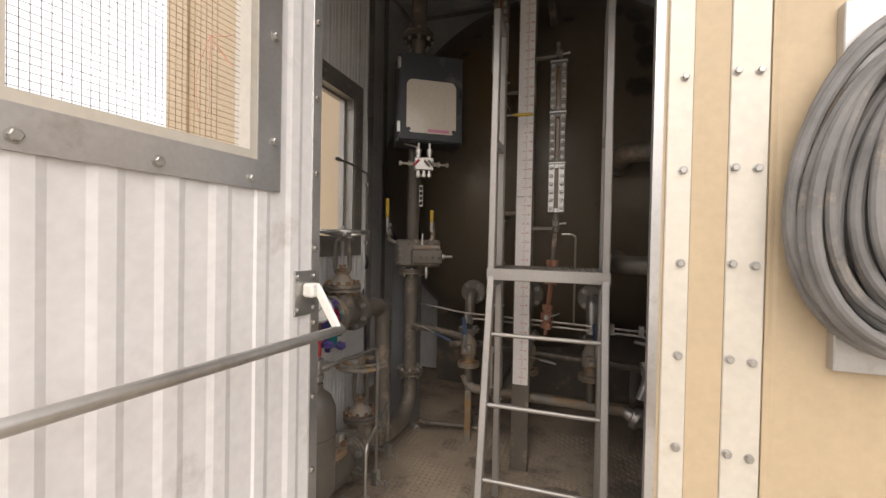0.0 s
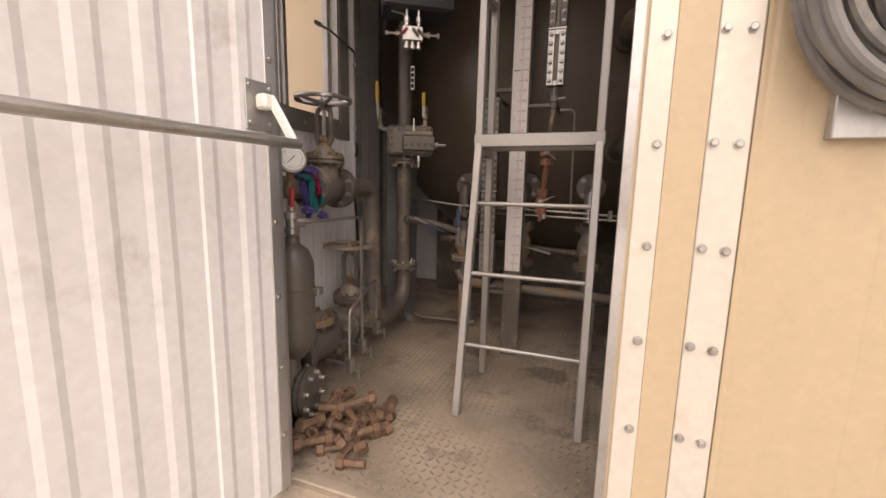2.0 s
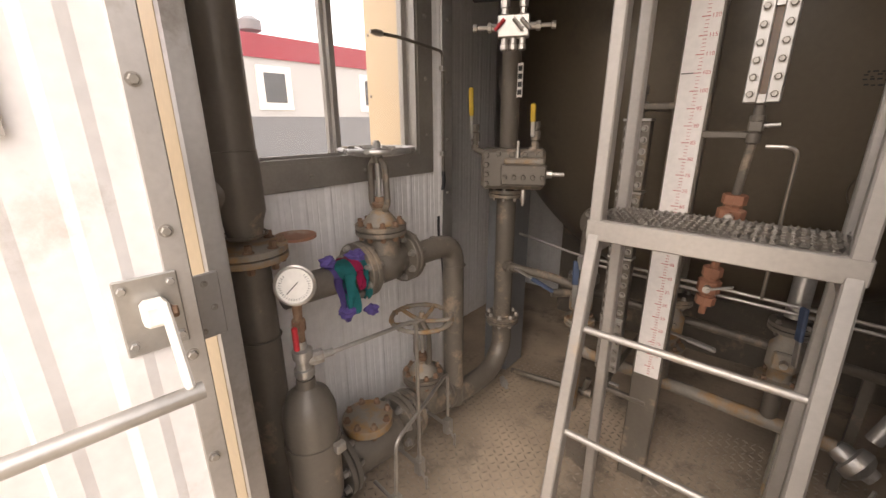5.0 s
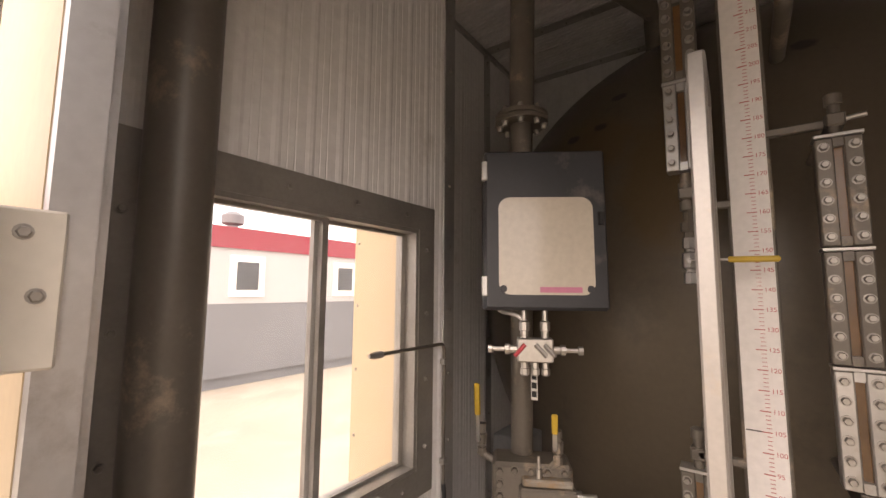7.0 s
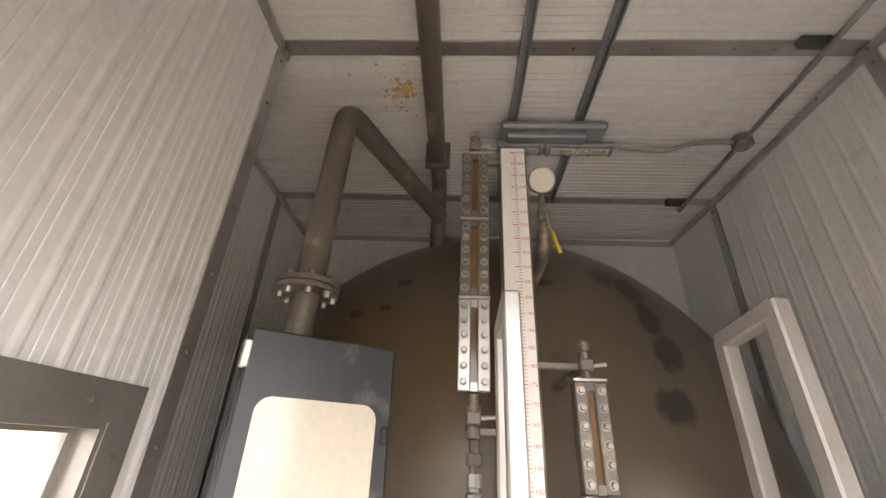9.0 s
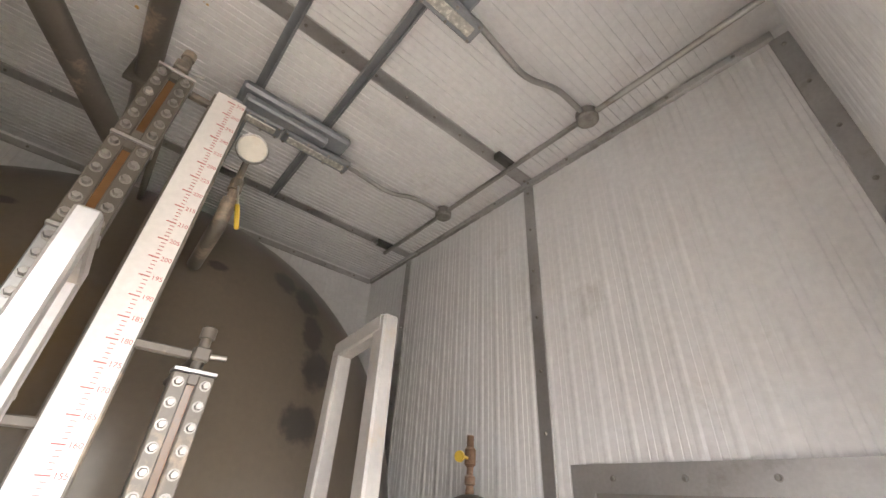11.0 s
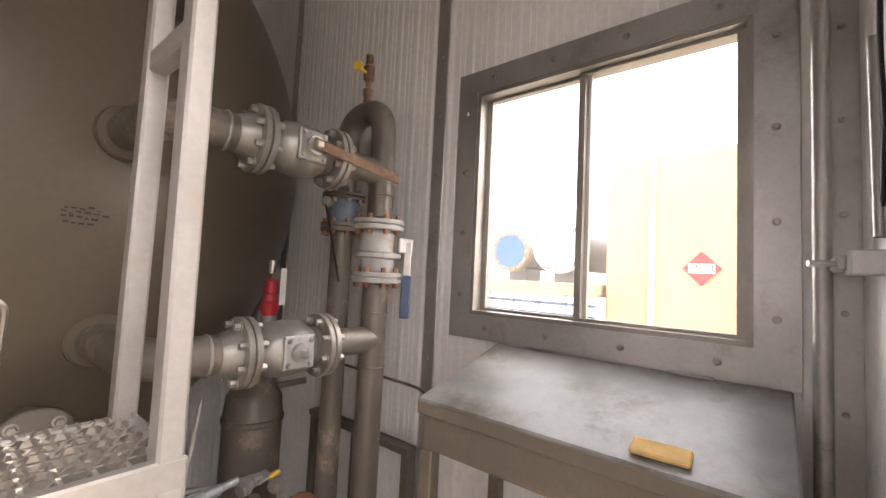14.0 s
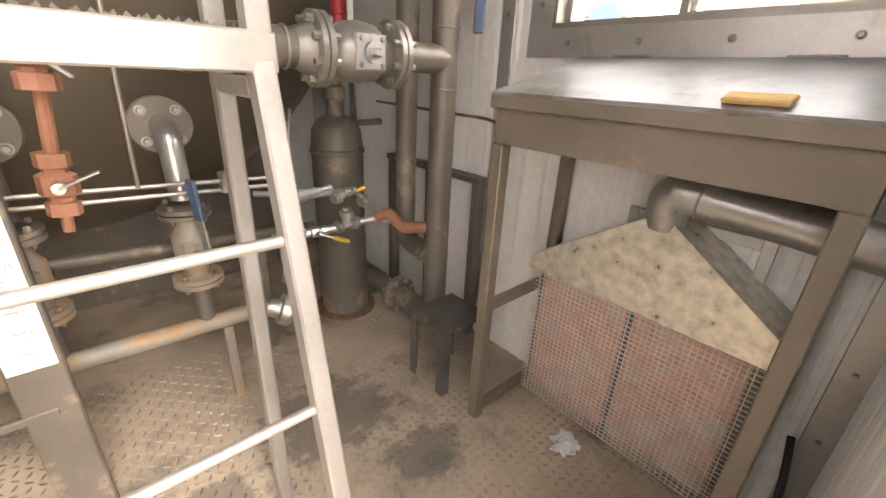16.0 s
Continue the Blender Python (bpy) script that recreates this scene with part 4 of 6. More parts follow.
part("chain", P([(0.66, 2.59, 0.25), (0.652, 2.588, 0.20), (0.66, 2.59, 0.15)], 0.006, 0.02, 6), M_STEEL, hd)
part("foot", B((-0.39, 2.63, 0.0), (-0.35, 2.67, 0.33), 0.003), M_RUSTPAINT, hd)
part("foot", B((0.40, 2.63, 0.0), (0.43, 2.67, 0.30), 0.003), M_RUSTPAINT, hd)
bp = thing("back_pipe", (0.2, 2.95, 0.5), "painted pipe running low behind the drain legs", "pipe")
part("pipe", P([(-0.50, 2.60, 0.62), (-0.35, 2.78, 0.60), (0.85, 2.88, 0.50)], 0.020, 0.05, 12), M_PAINT, bp)
part("support", B((0.6, 2.85, 0.0), (0.63, 2.88, 0.52)), M_PAINT, bp)
fp = thing("floor_drain_pipe", (-0.5, 2.85, 0.04), "thin painted pipe lying on the floor", "pipe")
part("pipe", P([(-0.70, 2.62, 0.10), (-0.66, 2.68, 0.06), (-0.36, 2.78, 0.035), (-0.34, 2.78, 0.12)], 0.015, 0.03, 12), M_PAINT, fp)
part("elbow", lathe(bmesh.new(), (-0.37, 2.775, 0.032), (1, 0.2, 0), [(0, 0.02), (0.05, 0.024)], 12), M_PAINT, fp)


# ---- right-hand valve bank ----
def trunnion_valve(name, z, label, face_mat):
    v = thing(name, (0.85, 2.47, z), label, "valve", "flanged ball valves")
    flange(v, (0.725, 2.48, z), (1, -0.05, 0), 0.098, 0.019, 8, M_VALVE)
    flange(v, (0.965, 2.465, z), (1, -0.05, 0), 0.098, 0.019, 8, M_VALVE)
    part("body", lathe(bmesh.new(), (0.745, 2.478, z), (1, -0.05, 0), [(0, 0.055), (0.02, 0.055), (0.05, 0.078), (0.10, 0.085), (0.15, 0.078), (0.18, 0.055), (0.2, 0.055)], 28), M_VALVE, v)
    pad = part("mounting_pad", lathe(bmesh.new(), (0.848, 2.40, z), (0, -1, 0), [(-0.02, 0.055), (0.0, 0.066), (0.01, 0.066), (0.013, 0.06)], 4, math.pi / 4), face_mat, v)
    part("gland", C((0.848, 2.395, z), (0.848, 2.372, z), 0.028, 20), M_STEEL, pad)
    part("stem", B((0.837, 2.352, z - 0.011), (0.859, 2.375, z + 0.011), 0.003), M_CHROME, pad)
    for sx in (-1, 1):
        for sz in (-1, 1):
            part("bolt", hexbolt(bmesh.new(), (0.848 + sx * 0.034, 2.388, z + sz * 0.034), (0, -1, 0), 0.007, 0.006), M_BOLT, pad)
    return v


v1 = trunnion_valve("flanged_ball_valve", 1.765, "large flanged ball valve with a rusty steel lever", M_VALVE)
lever(v1, (0.83, 2.362, 1.768), (1.16, 2.345, 1.725), 0.032, M_RUST, None, 'lever', 90)
v2 = trunnion_valve("flanged_ball_valve", 1.165, "large flanged ball valve without its handle", M_VGREY)
for z in (1.765, 1.165):
    nz = thing("nozzle_pipe", (0.6, 2.6, z), "painted nozzle pipe from the vessel to a valve", "pipe", "nozzle pipes")
    hy = head_y(0.49, z)
    part("nozzle_pad", lathe(bmesh.new(), (0.49, hy + 0.03, z), (0.1, -1, 0), [(0, 0.08), (0.05, 0.08), (0.055, 0.076)], 36), M_VESSEL, nz)
    part("elbow", P([(0.49, hy + 0.02, z), (0.50, 2.50, z), (0.70, 2.482, z)], 0.052, 0.12, 22), M_PAINT, nz)
    part("weld_bead", torus(bmesh.new(), (0.635, 2.487, z), (1, -0.05, 0), 0.053, 0.004, 24, 6), M_STEEL, nz)
    part("hub", lathe(bmesh.new(), (0.66, 2.484, z), (1, -0.05, 0), [(0, 0.052), (0.04, 0.07), (0.05, 0.07)], 24), M_VALVE, nz)
rp = thing("riser_pipe", (1.17, 2.45, 0.05), "painted riser pipe with a U-bend over the top", "pipe")
part("pipe", P([(0.985, 2.463, 1.765), (1.175, 2.452, 1.765), (1.175, 2.452, 1.60)], 0.046, 0.07, 22), M_PAINT, rp)
part("u_bend", P([(1.175, 2.452, 1.74), (1.18, 2.46, 2.02), (1.20, 2.70, 2.02), (1.20, 2.70, 1.66)], 0.046, 0.125, 20), M_PAINT, rp)
part("lower_pipe", P([(1.175, 2.452, 1.36), (1.175, 2.452, 0.13), (1.19, 2.60, 0.12)], 0.046, 0.07, 22), M_PAINT, rp)
part("tee_branch", P([(0.985, 2.463, 1.165), (1.175, 2.452, 1.165)], 0.046, 0.05, 22), M_PAINT, rp)
part("back_pipe", P([(1.20, 2.70, 1.56), (1.20, 2.70, 0.42), (1.18, 2.50, 0.42)], 0.043, 0.09, 20), M_PAINT, rp)
for z in (1.26, 1.07, 1.68, 0.22):
    part("weld_bead", torus(bmesh.new(), (1.175, 2.452, z), (0, 0, 1), 0.047, 0.003, 24, 6), M_PAINT, rp)
flange(rp, (1.175, 2.452, 1.572), (0, 0, 1), 0.09, 0.018, 8, M_VGREY, True, M_ORANGE)
flange(rp, (1.175, 2.452, 1.385), (0, 0, 1), 0.09, 0.018, 8, M_VGREY, True, M_ORANGE)
part("valve_body", lathe(bmesh.new(), (1.175, 2.452, 1.40), (0, 0, 1), [(0, 0.05), (0.02, 0.062), (0.05, 0.062), (0.055, 0.085), (0.07, 0.085), (0.075, 0.066), (0.14, 0.066), (0.16, 0.05)], 24), M_VGREY, rp)
part("valve_pad", B((1.20, 2.365, 1.475), (1.27, 2.385, 1.53), 0.004), M_STEEL, rp)
lever(rp, (1.24, 2.362, 1.515), (1.225, 2.35, 1.25), 0.026, M_STEEL, M_BLUE)
bv = thing("blue_ball_valve", (1.20, 2.70, 1.58), "blue painted flanged ball valve with a long black lever", "valve")
part("body", lathe(bmesh.new(), (1.20, 2.70, 1.58), (0, 0, 1), [(0, 0.05), (0.02, 0.06), (0.10, 0.06), (0.12, 0.05)], 24), mat("pale_blue_paint", (0.16, 0.2, 0.26), 0.45, 0.1), bv)
flange(bv, (1.20, 2.70, 1.575), (0, 0, 1), 0.086, 0.017, 8, M_PAINT, True, M_ORANGE)
flange(bv, (1.20, 2.70, 1.70), (0, 0, 1), 0.086, 0.012, 8, M_PAINT)
part("knob", lathe(bmesh.new(), (1.11, 2.66, 1.66), (-1, -0.4, 0), [(0, 0.012), (0.02, 0.02), (0.035, 0.02), (0.04, 0.01)], 14), M_STEEL, bv)
lever(bv, (1.08, 2.65, 1.65), (1.125, 2.60, 1.36), 0.02, M_BLACK)
tv = thing("vent_valve", (1.19, 2.58, 2.08), "small brass vent valve on top of the U-bend", "valve")
part("body", lathe(bmesh.new(), (1.19, 2.58, 2.06), (0, 0, 1), [(0, 0.018), (0.03, 0.014), (0.035, 0.02), (0.06, 0.02), (0.065, 0.013), (0.09, 0.013), (0.10, 0.022), (0.15, 0.022), (0.16, 0.014), (0.20, 0.014)], 12), M_RUST, tv)
part("lever", lathe(bmesh.new(), (1.17, 2.575, 2.18), (-1, -0.3, 0), [(0, 0.006), (0.045, 0.006), (0.05, 0.02), (0.06, 0.02)], 10), M_YELLOW, tv)
lp = thing("low_outlet_pipe", (1.19, 2.75, 0.12), "low painted outlet pipe with a flange pair", "pipe")
part("pipe", P([(1.19, 2.60, 0.12), (1.20, 3.35, 0.12)], 0.045, 0.05, 20), M_PAINT, lp)
flange(lp, (1.193, 2.74, 0.12), (0, 1, 0), 0.088, 0.017, 8, M_PAINT)
part("support", B((1.17, 3.0, 0.0), (1.23, 3.05, 0.08)), M_PAINT, lp)

pot = thing("separator_pot", (1.03, 2.98, 0.0), "grey upright separator pot on the floor", "vessel")
part("shell", lathe(bmesh.new(), (1.03, 2.98, 0.0), (0, 0, 1), [(0, 0.112), (0.78, 0.112), (0.785, 0.118), (0.80, 0.118), (0.805, 0.112), (0.88, 0.105), (0.92, 0.08), (0.94, 0.035), (1.0, 0.033), (1.005, 0.045), (1.05, 0.045), (1.055, 0.03), (1.10, 0.03)], 32), M_PAINT, pot)
part("base_ring", lathe(bmesh.new(), (1.03, 2.98, 0.0), (0, 0, 1), [(0, 0.15), (0.012, 0.15)], 32), M_RUST, pot)
part("side_arm", C((1.03, 2.98, 0.90), (1.24, 2.95, 0.91), 0.014, 10), M_PAINT, pot)
rv_ = thing("relief_valve", (0.985, 2.83, 1.20), "small red relief valve with a paper tag", "valve")
part("base", lathe(bmesh.new(), (0.985, 2.83, 1.08), (0, 0, 1), [(0, 0.02), (0.10, 0.02), (0.11, 0.028), (0.14, 0.028)], 16), M_STEEL, rv_)
part("bonnet", lathe(bmesh.new(), (0.985, 2.83, 1.22), (0, 0, 1), [(0, 0.024), (0.02, 0.034), (0.045, 0.034), (0.055, 0.024), (0.08, 0.022), (0.085, 0.027), (0.13, 0.025), (0.14, 0.015)], 18), M_RED, rv_)
part("cap", lathe(bmesh.new(), (0.985, 2.83, 1.38), (0, 0, 1), [(0, 0.012), (0.05, 0.012)], 12), M_CHROME, rv_)
part("tag", B((1.005, 2.80, 1.26), (1.03, 2.803, 1.40), 0.0, None), M_WHITE, rv_)
part("link_pipe", P([(0.985, 2.83, 1.10), (1.03, 2.98, 1.08)], 0.02, 0.02, 10), M_PAINT, rv_)

# small piping in front of the pot
sp = thing("instrument_piping", (0.9, 2.75, 0.55), "small threaded piping with yellow-handled valves", "pipe")
part("tube", P([(0.62, 2.86, 0.68), (0.80, 2.76, 0.67), (0.97, 2.72, 0.68), (1.01, 2.72, 0.60)], 0.011, 0.03, 10), M_STEEL, sp)
part("pipe", P([(0.66, 2.84, 0.50), (0.85, 2.76, 0.52), (1.03, 2.70, 0.55), (1.10, 2.60, 0.56)], 0.016, 0.03, 12), M_STEEL, sp)
part("hose", P([(1.04, 2.68, 0.56), (1.07, 2.64, 0.59), (1.10, 2.58, 0.53), (1.13, 2.51, 0.55), (1.17, 2.47, 0.55)], 0.024, 0.03, 12), M_ORANGE, sp, "orange-brown braided connector")
for p in ((0.74, 2.80, 0.51), (0.90, 2.745, 0.53), (0.96, 2.725, 0.54), (0.88, 2.71, 0.665), (1.0, 2.72, 0.63)):
    part("fitting", lathe(bmesh.new(), Vector(p) - Vector((0.02, 0.007, 0.005)), (1, 0.3, 0.2), [(0, 0.022), (0.014, 0.022), (0.015, 0.027), (0.03, 0.027), (0.031, 0.02), (0.045, 0.02)], 8), M_STEEL, sp)
part("check_cap", lathe(bmesh.new(), (0.93, 2.735, 0.54), (0, 0, 1), [(0, 0.022), (0.03, 0.022), (0.033, 0.03), (0.05, 0.03), (0.055, 0.018), (0.07, 0.018)], 10), M_STEEL, sp)
small_valve((0.81, 2.775, 0.515), (1, -0.3, 0.1), 0.021, 0.09, "small ball valve with a yellow lever", (0.92, 2.74, 0.47), M_STEEL, M_YELLOW)
small_valve((0.92, 2.715, 0.675), (1, 0.1, 0.1), 0.018, 0.08, "small ball valve with a short yellow lever", (0.98, 2.70, 0.70), M_STEEL, M_YELLOW)
sr = thing("slurry_fitting", (0.72, 2.62, 0.55), "cluster of dusty tees and unions", "pipe fitting")
part("tee", P([(0.62, 2.60, 0.42), (0.66, 2.62, 0.54), (0.64, 2.64, 0.62)], 0.024, 0.03, 12), M_STEEL, sr)
part("union", lathe(bmesh.new(), (0.64, 2.61, 0.57), (0.5, 0.2, 0.3), [(0, 0.03), (0.03, 0.034), (0.06, 0.03)], 10), M_STEEL, sr)
part("regulator", lathe(bmesh.new(), (0.68, 2.66, 0.70), (1, 0.1, 0.1), [(0, 0.024), (0.05, 0.024), (0.055, 0.018), (0.10, 0.018), (0.105, 0.012), (0.16, 0.012)], 16), M_LIGHT, sr)

# angle frame on the right wall behind the pipes
af = thing("wall_rack", (1.38, 2.7, 0.0), "painted angle-iron rack standing against the wall", "rack")
for y in (2.42, 2.72, 3.02):
    part("upright", B((1.34, y - 0.02, 0.0), (1.385, y + 0.02, 0.72), 0.003), M_PAINT, af)
part("top_rail", B((1.33, 2.40, 0.72), (1.388, 3.04, 0.745), 0.003), M_PAINT, af)

# ---- writing desk and stool ----
dk = thing("metal_desk", (1.2, 1.69, 0.0), "brown metal standing desk with a sloped worn lid", "desk")
DX, DY0, DY1 = 1.005, 1.305, 2.06
bd = bmesh.new()
vv = {}
for i, (x, z0, z1) in enumerate(((DX + 0.008, 0.955, 1.065), (1.385, 0.955, 1.165))):
    for j, y in enumerate((DY0 + 0.008, DY1 - 0.008)):
        vv[i, j, 0] = bd.verts.new((x, y, z0))
        vv[i, j, 1] = bd.verts.new((x, y, z1))
for q in (((0, 0), (0, 1)), ((1, 0), (1, 1)), ((0, 0), (1, 0)), ((0, 1), (1, 1))):
    (a, b) = q
    bd.faces.new((vv[a[0], a[1], 0], vv[b[0], b[1], 0], vv[b[0], b[1], 1], vv[a[0], a[1], 1]))
bd.faces.new((vv[0, 0, 0], vv[1, 0, 0], vv[1, 1, 0], vv[0, 1, 0]))
bd.faces.new((vv[0, 0, 1], vv[1, 0, 1], vv[1, 1, 1], vv[0, 1, 1]))
part("body", bd, M_DESK, dk, "", False)
slope = math.degrees(math.atan2(0.10, 0.377))
lid = part("lid", B((0, DY0, 0), (0.405, DY1, 0.016), 0.004, pose(DX - 0.008, 0, 1.068, 0, -slope, 0)), M_DESKTOP, dk, "scuffed metal lid")
part("lid_lip", B((DX - 0.010, DY0 - 0.002, 1.045), (DX - 0.004, DY1 + 0.002, 1.082), 0.002), M_DESK, lid)
for y in (1.50, 1.90):
    part("hinge", C((1.375, y - 0.05, 1.185), (1.375, y + 0.05, 1.185), 0.006, 8), M_BOLT, dk)
for x in (1.025, 1.365):
    for y in (DY0 + 0.025, DY1 - 0.025):
        part("leg", B((x - 0.019, y - 0.019, 0.0), (x + 0.019, y + 0.019, 0.955), 0.003), M_DESK, dk)
for y in (DY0 + 0.025, DY1 - 0.025):
    part("stretcher", B((1.044, y - 0.012, 0.43), (1.346, y + 0.012, 0.465), 0.002), M_DESK, dk)
    part("foot_rail", B((1.044, y - 0.012, 0.02), (1.346, y + 0.012, 0.05), 0.002), M_DESK, dk)
sg = thing("sponge", (1.06, 1.50, 1.085), "yellow sponge block lying on the desk lid", "sponge")
part("block", B((0.025, 1.45, 0.018), (0.07, 1.55, 0.029), 0.003, pose(DX - 0.008, 0, 1.068, 0, -slope, 0)), M_SPONGE, sg)

st = thing("low_stool", (1.09, 2.26, 0.0), "low dark steel stool with a square top", "stool")
part("seat", B((0.975, 2.165, 0.275), (1.205, 2.375, 0.285), 0.002), M_STOOL, st)
for x, sx in ((0.985, 1), (1.195, -1)):
    for y, sy in ((2.172, 1), (2.368, -1)):
        bm = bmesh.new()
        a, b = sorted((x, x + sx * 0.035))
        c, d = sorted((y, y + sy * 0.005))
        box(bm, (a, c, 0), (b, d, 0.275))
        a, b = sorted((x, x + sx * 0.005))
        c, d = sorted((y + sy * 0.005, y + sy * 0.035))
        box(bm, (a, c, 0), (b, d, 0.275))
        part("leg", bm, M_STOOL, st, "", False)

# ---- catalytic heater with hood and duct ----
ht = thing("wall_heater", (1.3, 1.68, 0.0), "wall heater behind wire mesh with a spangled galvanised hood", "heater")
HY0, HY1 = 1.375, 2.00
part("pad", B((1.275, HY0 + 0.01, 0.05), (1.30, HY1 - 0.01, 0.56)), M_CERAMIC, ht, "rusty heater pad")
part("casing", B((1.30, HY0 - 0.01, 0.03), (1.40, HY1 + 0.01, 0.57), 0.004), M_DESK, ht)
part("mid_bar", B((1.262, 1.675, 0.04), (1.274, 1.695, 0.56)), M_STOOL, ht)
ms = bmesh.new()
k = 0
while HY0 + k * 0.0155 < HY1:
    y = HY0 + k * 0.0155
    box(ms, (1.251, y, 0.03), (1.2545, y + 0.003, 0.56))
    k += 1
k = 0
while 0.03 + k * 0.0155 < 0.56:
    z = 0.03 + k * 0.0155
    box(ms, (1.2545, HY0 - 0.015, z), (1.257, HY1 + 0.015, z + 0.003))
    k += 1
part("wire_mesh", ms, M_MESH, ht, "", False)
hz = [(HY1 + 0.035, 0.53), (HY1 + 0.035, 0.575), (1.70, 0.80), (1.63, 0.80), (HY0 - 0.03, 0.60), (HY0 - 0.03, 0.53)]
hb_ = bmesh.new()
fa = [hb_.verts.new((1.232 - (0.0 if z < 0.58 else 0.0), y, z)) for y, z in hz]
fb = [hb_.verts.new((1.40, y, z)) for y, z in hz]
hb_.faces.new(fa)
for i in range(len(hz) - 1):
    hb_.faces.new((fa[i], fa[i + 1], fb[i + 1], fb[i]))
part("hood", hb_, M_GALV, ht, "dusty spangled galvanised hood", False)
part("flue", P([(1.27, 1.665, 0.79), (1.24, 1.665, 0.885), (1.27, 1.22, 0.845)], 0.048, 0.07, 22), M_STEEL, ht, "galvanised flue pipe")
part("flue_seam", torus(bmesh.new(), (1.243, 1.59, 0.878), (0.07, -1, -0.09), 0.049, 0.003, 24, 6), M_STEEL, ht)
bk = thing("wall_vent", (1.39, 1.62, 0.60), "small aluminium vent frame on the wall behind the heater", "vent")
for lo, hi in (((1.385, 1.78, 0.60), (1.40, 1.81, 0.78)), ((1.385, 1.44, 0.60), (1.40, 1.47, 0.78)), ((1.385, 1.47, 0.75), (1.40, 1.78, 0.78))):
    part("vent_rail", B(lo, hi, 0.002), M_ALU, bk)
cp = thing("door_cable", (1.30, 1.26, 0.1), "loop of black cable near the floor", "cable")
part("cable", P([(1.38, 1.27, 0.30), (1.28, 1.25, 0.24), (1.27, 1.24, 0.12), (1.36, 1.25, 0.08)], 0.009, 0.06, 8), M_BLACK, cp)
tt = thing("crumpled_tissue", (1.15, 1.74, 0.0), "crumpled white and blue tissue on the floor", "tissue")
tb = bmesh.new()
bmesh.ops.create_icosphere(tb, subdivisions=3, radius=0.048)
for v in tb.verts:
    v.co *= 0.75 + 0.7 * noise.noise(v.co * 45) + 0.2 * noise.noise(v.co * 120)
    v.co.z *= 0.55
bmesh.ops.translate(tb, verts=tb.verts, vec=(1.15, 1.74, 0.026))
part("tissue", tb, M_PAPER, tt, "", False)
rd = thing("latch_rod", (1.30, 1.25, 0.86), "vertical steel latch rod in the corner with clamps", "rod")
part("rod", C((1.315, 1.262, 0.86), (1.30, 1.262, 2.60), 0.016, 16), M_STEEL, rd)
part("socket", C((1.315, 1.262, 0.845), (1.315, 1.262, 0.875), 0.024, 16), M_BLACK, rd)
for z in (1.46, 2.42):
    part("clamp", B((1.20, 1.236, z - 0.012), (1.335, 1.252, z + 0.016), 0.004), M_STEEL, rd)
    part("thumb_screw", C((1.21, 1.245, z), (1.19, 1.29, z), 0.006, 10), M_STEEL, rd)
    part("bracket", B((1.15, 1.19, z - 0.02), (1.22, 1.238, z + 0.022), 0.002), M_BLACK if z > 2 else M_STEEL, rd)
wh = thing("hanging_cord", (1.02, 1.202, 1.5), "black cord and spring hanging on the front wall", "cord")
part("cord", P([(1.12, 1.202, 1.95), (1.13, 1.202, 1.80), (1.10, 1.202, 1.70), (1.13, 1.202, 1.55)], 0.004, 0.05, 8), M_BLACK, wh)
part("spring", C((1.16, 1.206, 1.85), (1.13, 1.206, 1.50), 0.008, 12), M_STEEL, wh)
sc_ = thing("sample_cock", (1.38, 2.28, 0.95), "small sample cock with a red handle on a wall tube", "valve")
part("tube", P([(1.38, 3.2, 0.98), (1.37, 2.4, 0.97), (1.36, 2.26, 0.94), (1.36, 2.05, 0.93)], 0.006, 0.04, 8), M_PAINT, sc_)
part("body", lathe(bmesh.new(), (1.36, 2.33, 0.955), (0, -1, -0.1), [(0, 0.012), (0.03, 0.016), (0.06, 0.012)], 10), M_BOLT, sc_)
part("handle", B((1.352, 2.275, 0.89), (1.358, 2.287, 0.945), 0.002), M_RED, sc_)

# ---- left-hand piping ----
PA = (-0.835, 1.378)
pa = thing("vent_riser", (PA[0], PA[1], 0.0), "tall painted vent riser with a dusty rusted flange", "pipe")
part("upper_pipe", C((*PA, 1.33), (*PA, ZC - 0.015), 0.056, 28), M_PAINT, pa)
part("tee", lathe(bmesh.new(), (*PA, 1.10), (0, 0, 1), [(0, 0.045), (0.04, 0.050), (0.07, 0.060), (0.20, 0.060), (0.23, 0.056)], 28), M_PAINT, pa)
part("tee_branch", P([(PA[0], PA[1], 1.23), (PA[0] - 0.02, 1.29, 1.22), (PA[0] - 0.03, 1.27, 1.0)], 0.045, 0.05, 20), M_PAINT, pa)
flange(pa, (*PA, 1.058), (0, 0, 1), 0.105, 0.02, 8, M_RUSTPAINT, True, M_RUST)
part("lower_pipe", C((*PA, 0.0), (*PA, 1.04), 0.053, 28), M_PAINT, pa)
part("paddle_blank", lathe(bmesh.new(), (PA[0] - 0.02, PA[1] + 0.155, 1.062), (0, 0, 1), [(0, 0.062), (0.008, 0.062)], 28), M_ORANGE, pa, "rust-orange paddle blank")
for z in (1.33, 1.11, 0.80):
    part("weld_bead", torus(bmesh.new(), (*PA, z), (0, 0, 1), 0.056, 0.003, 24, 6), M_PAINT, pa)


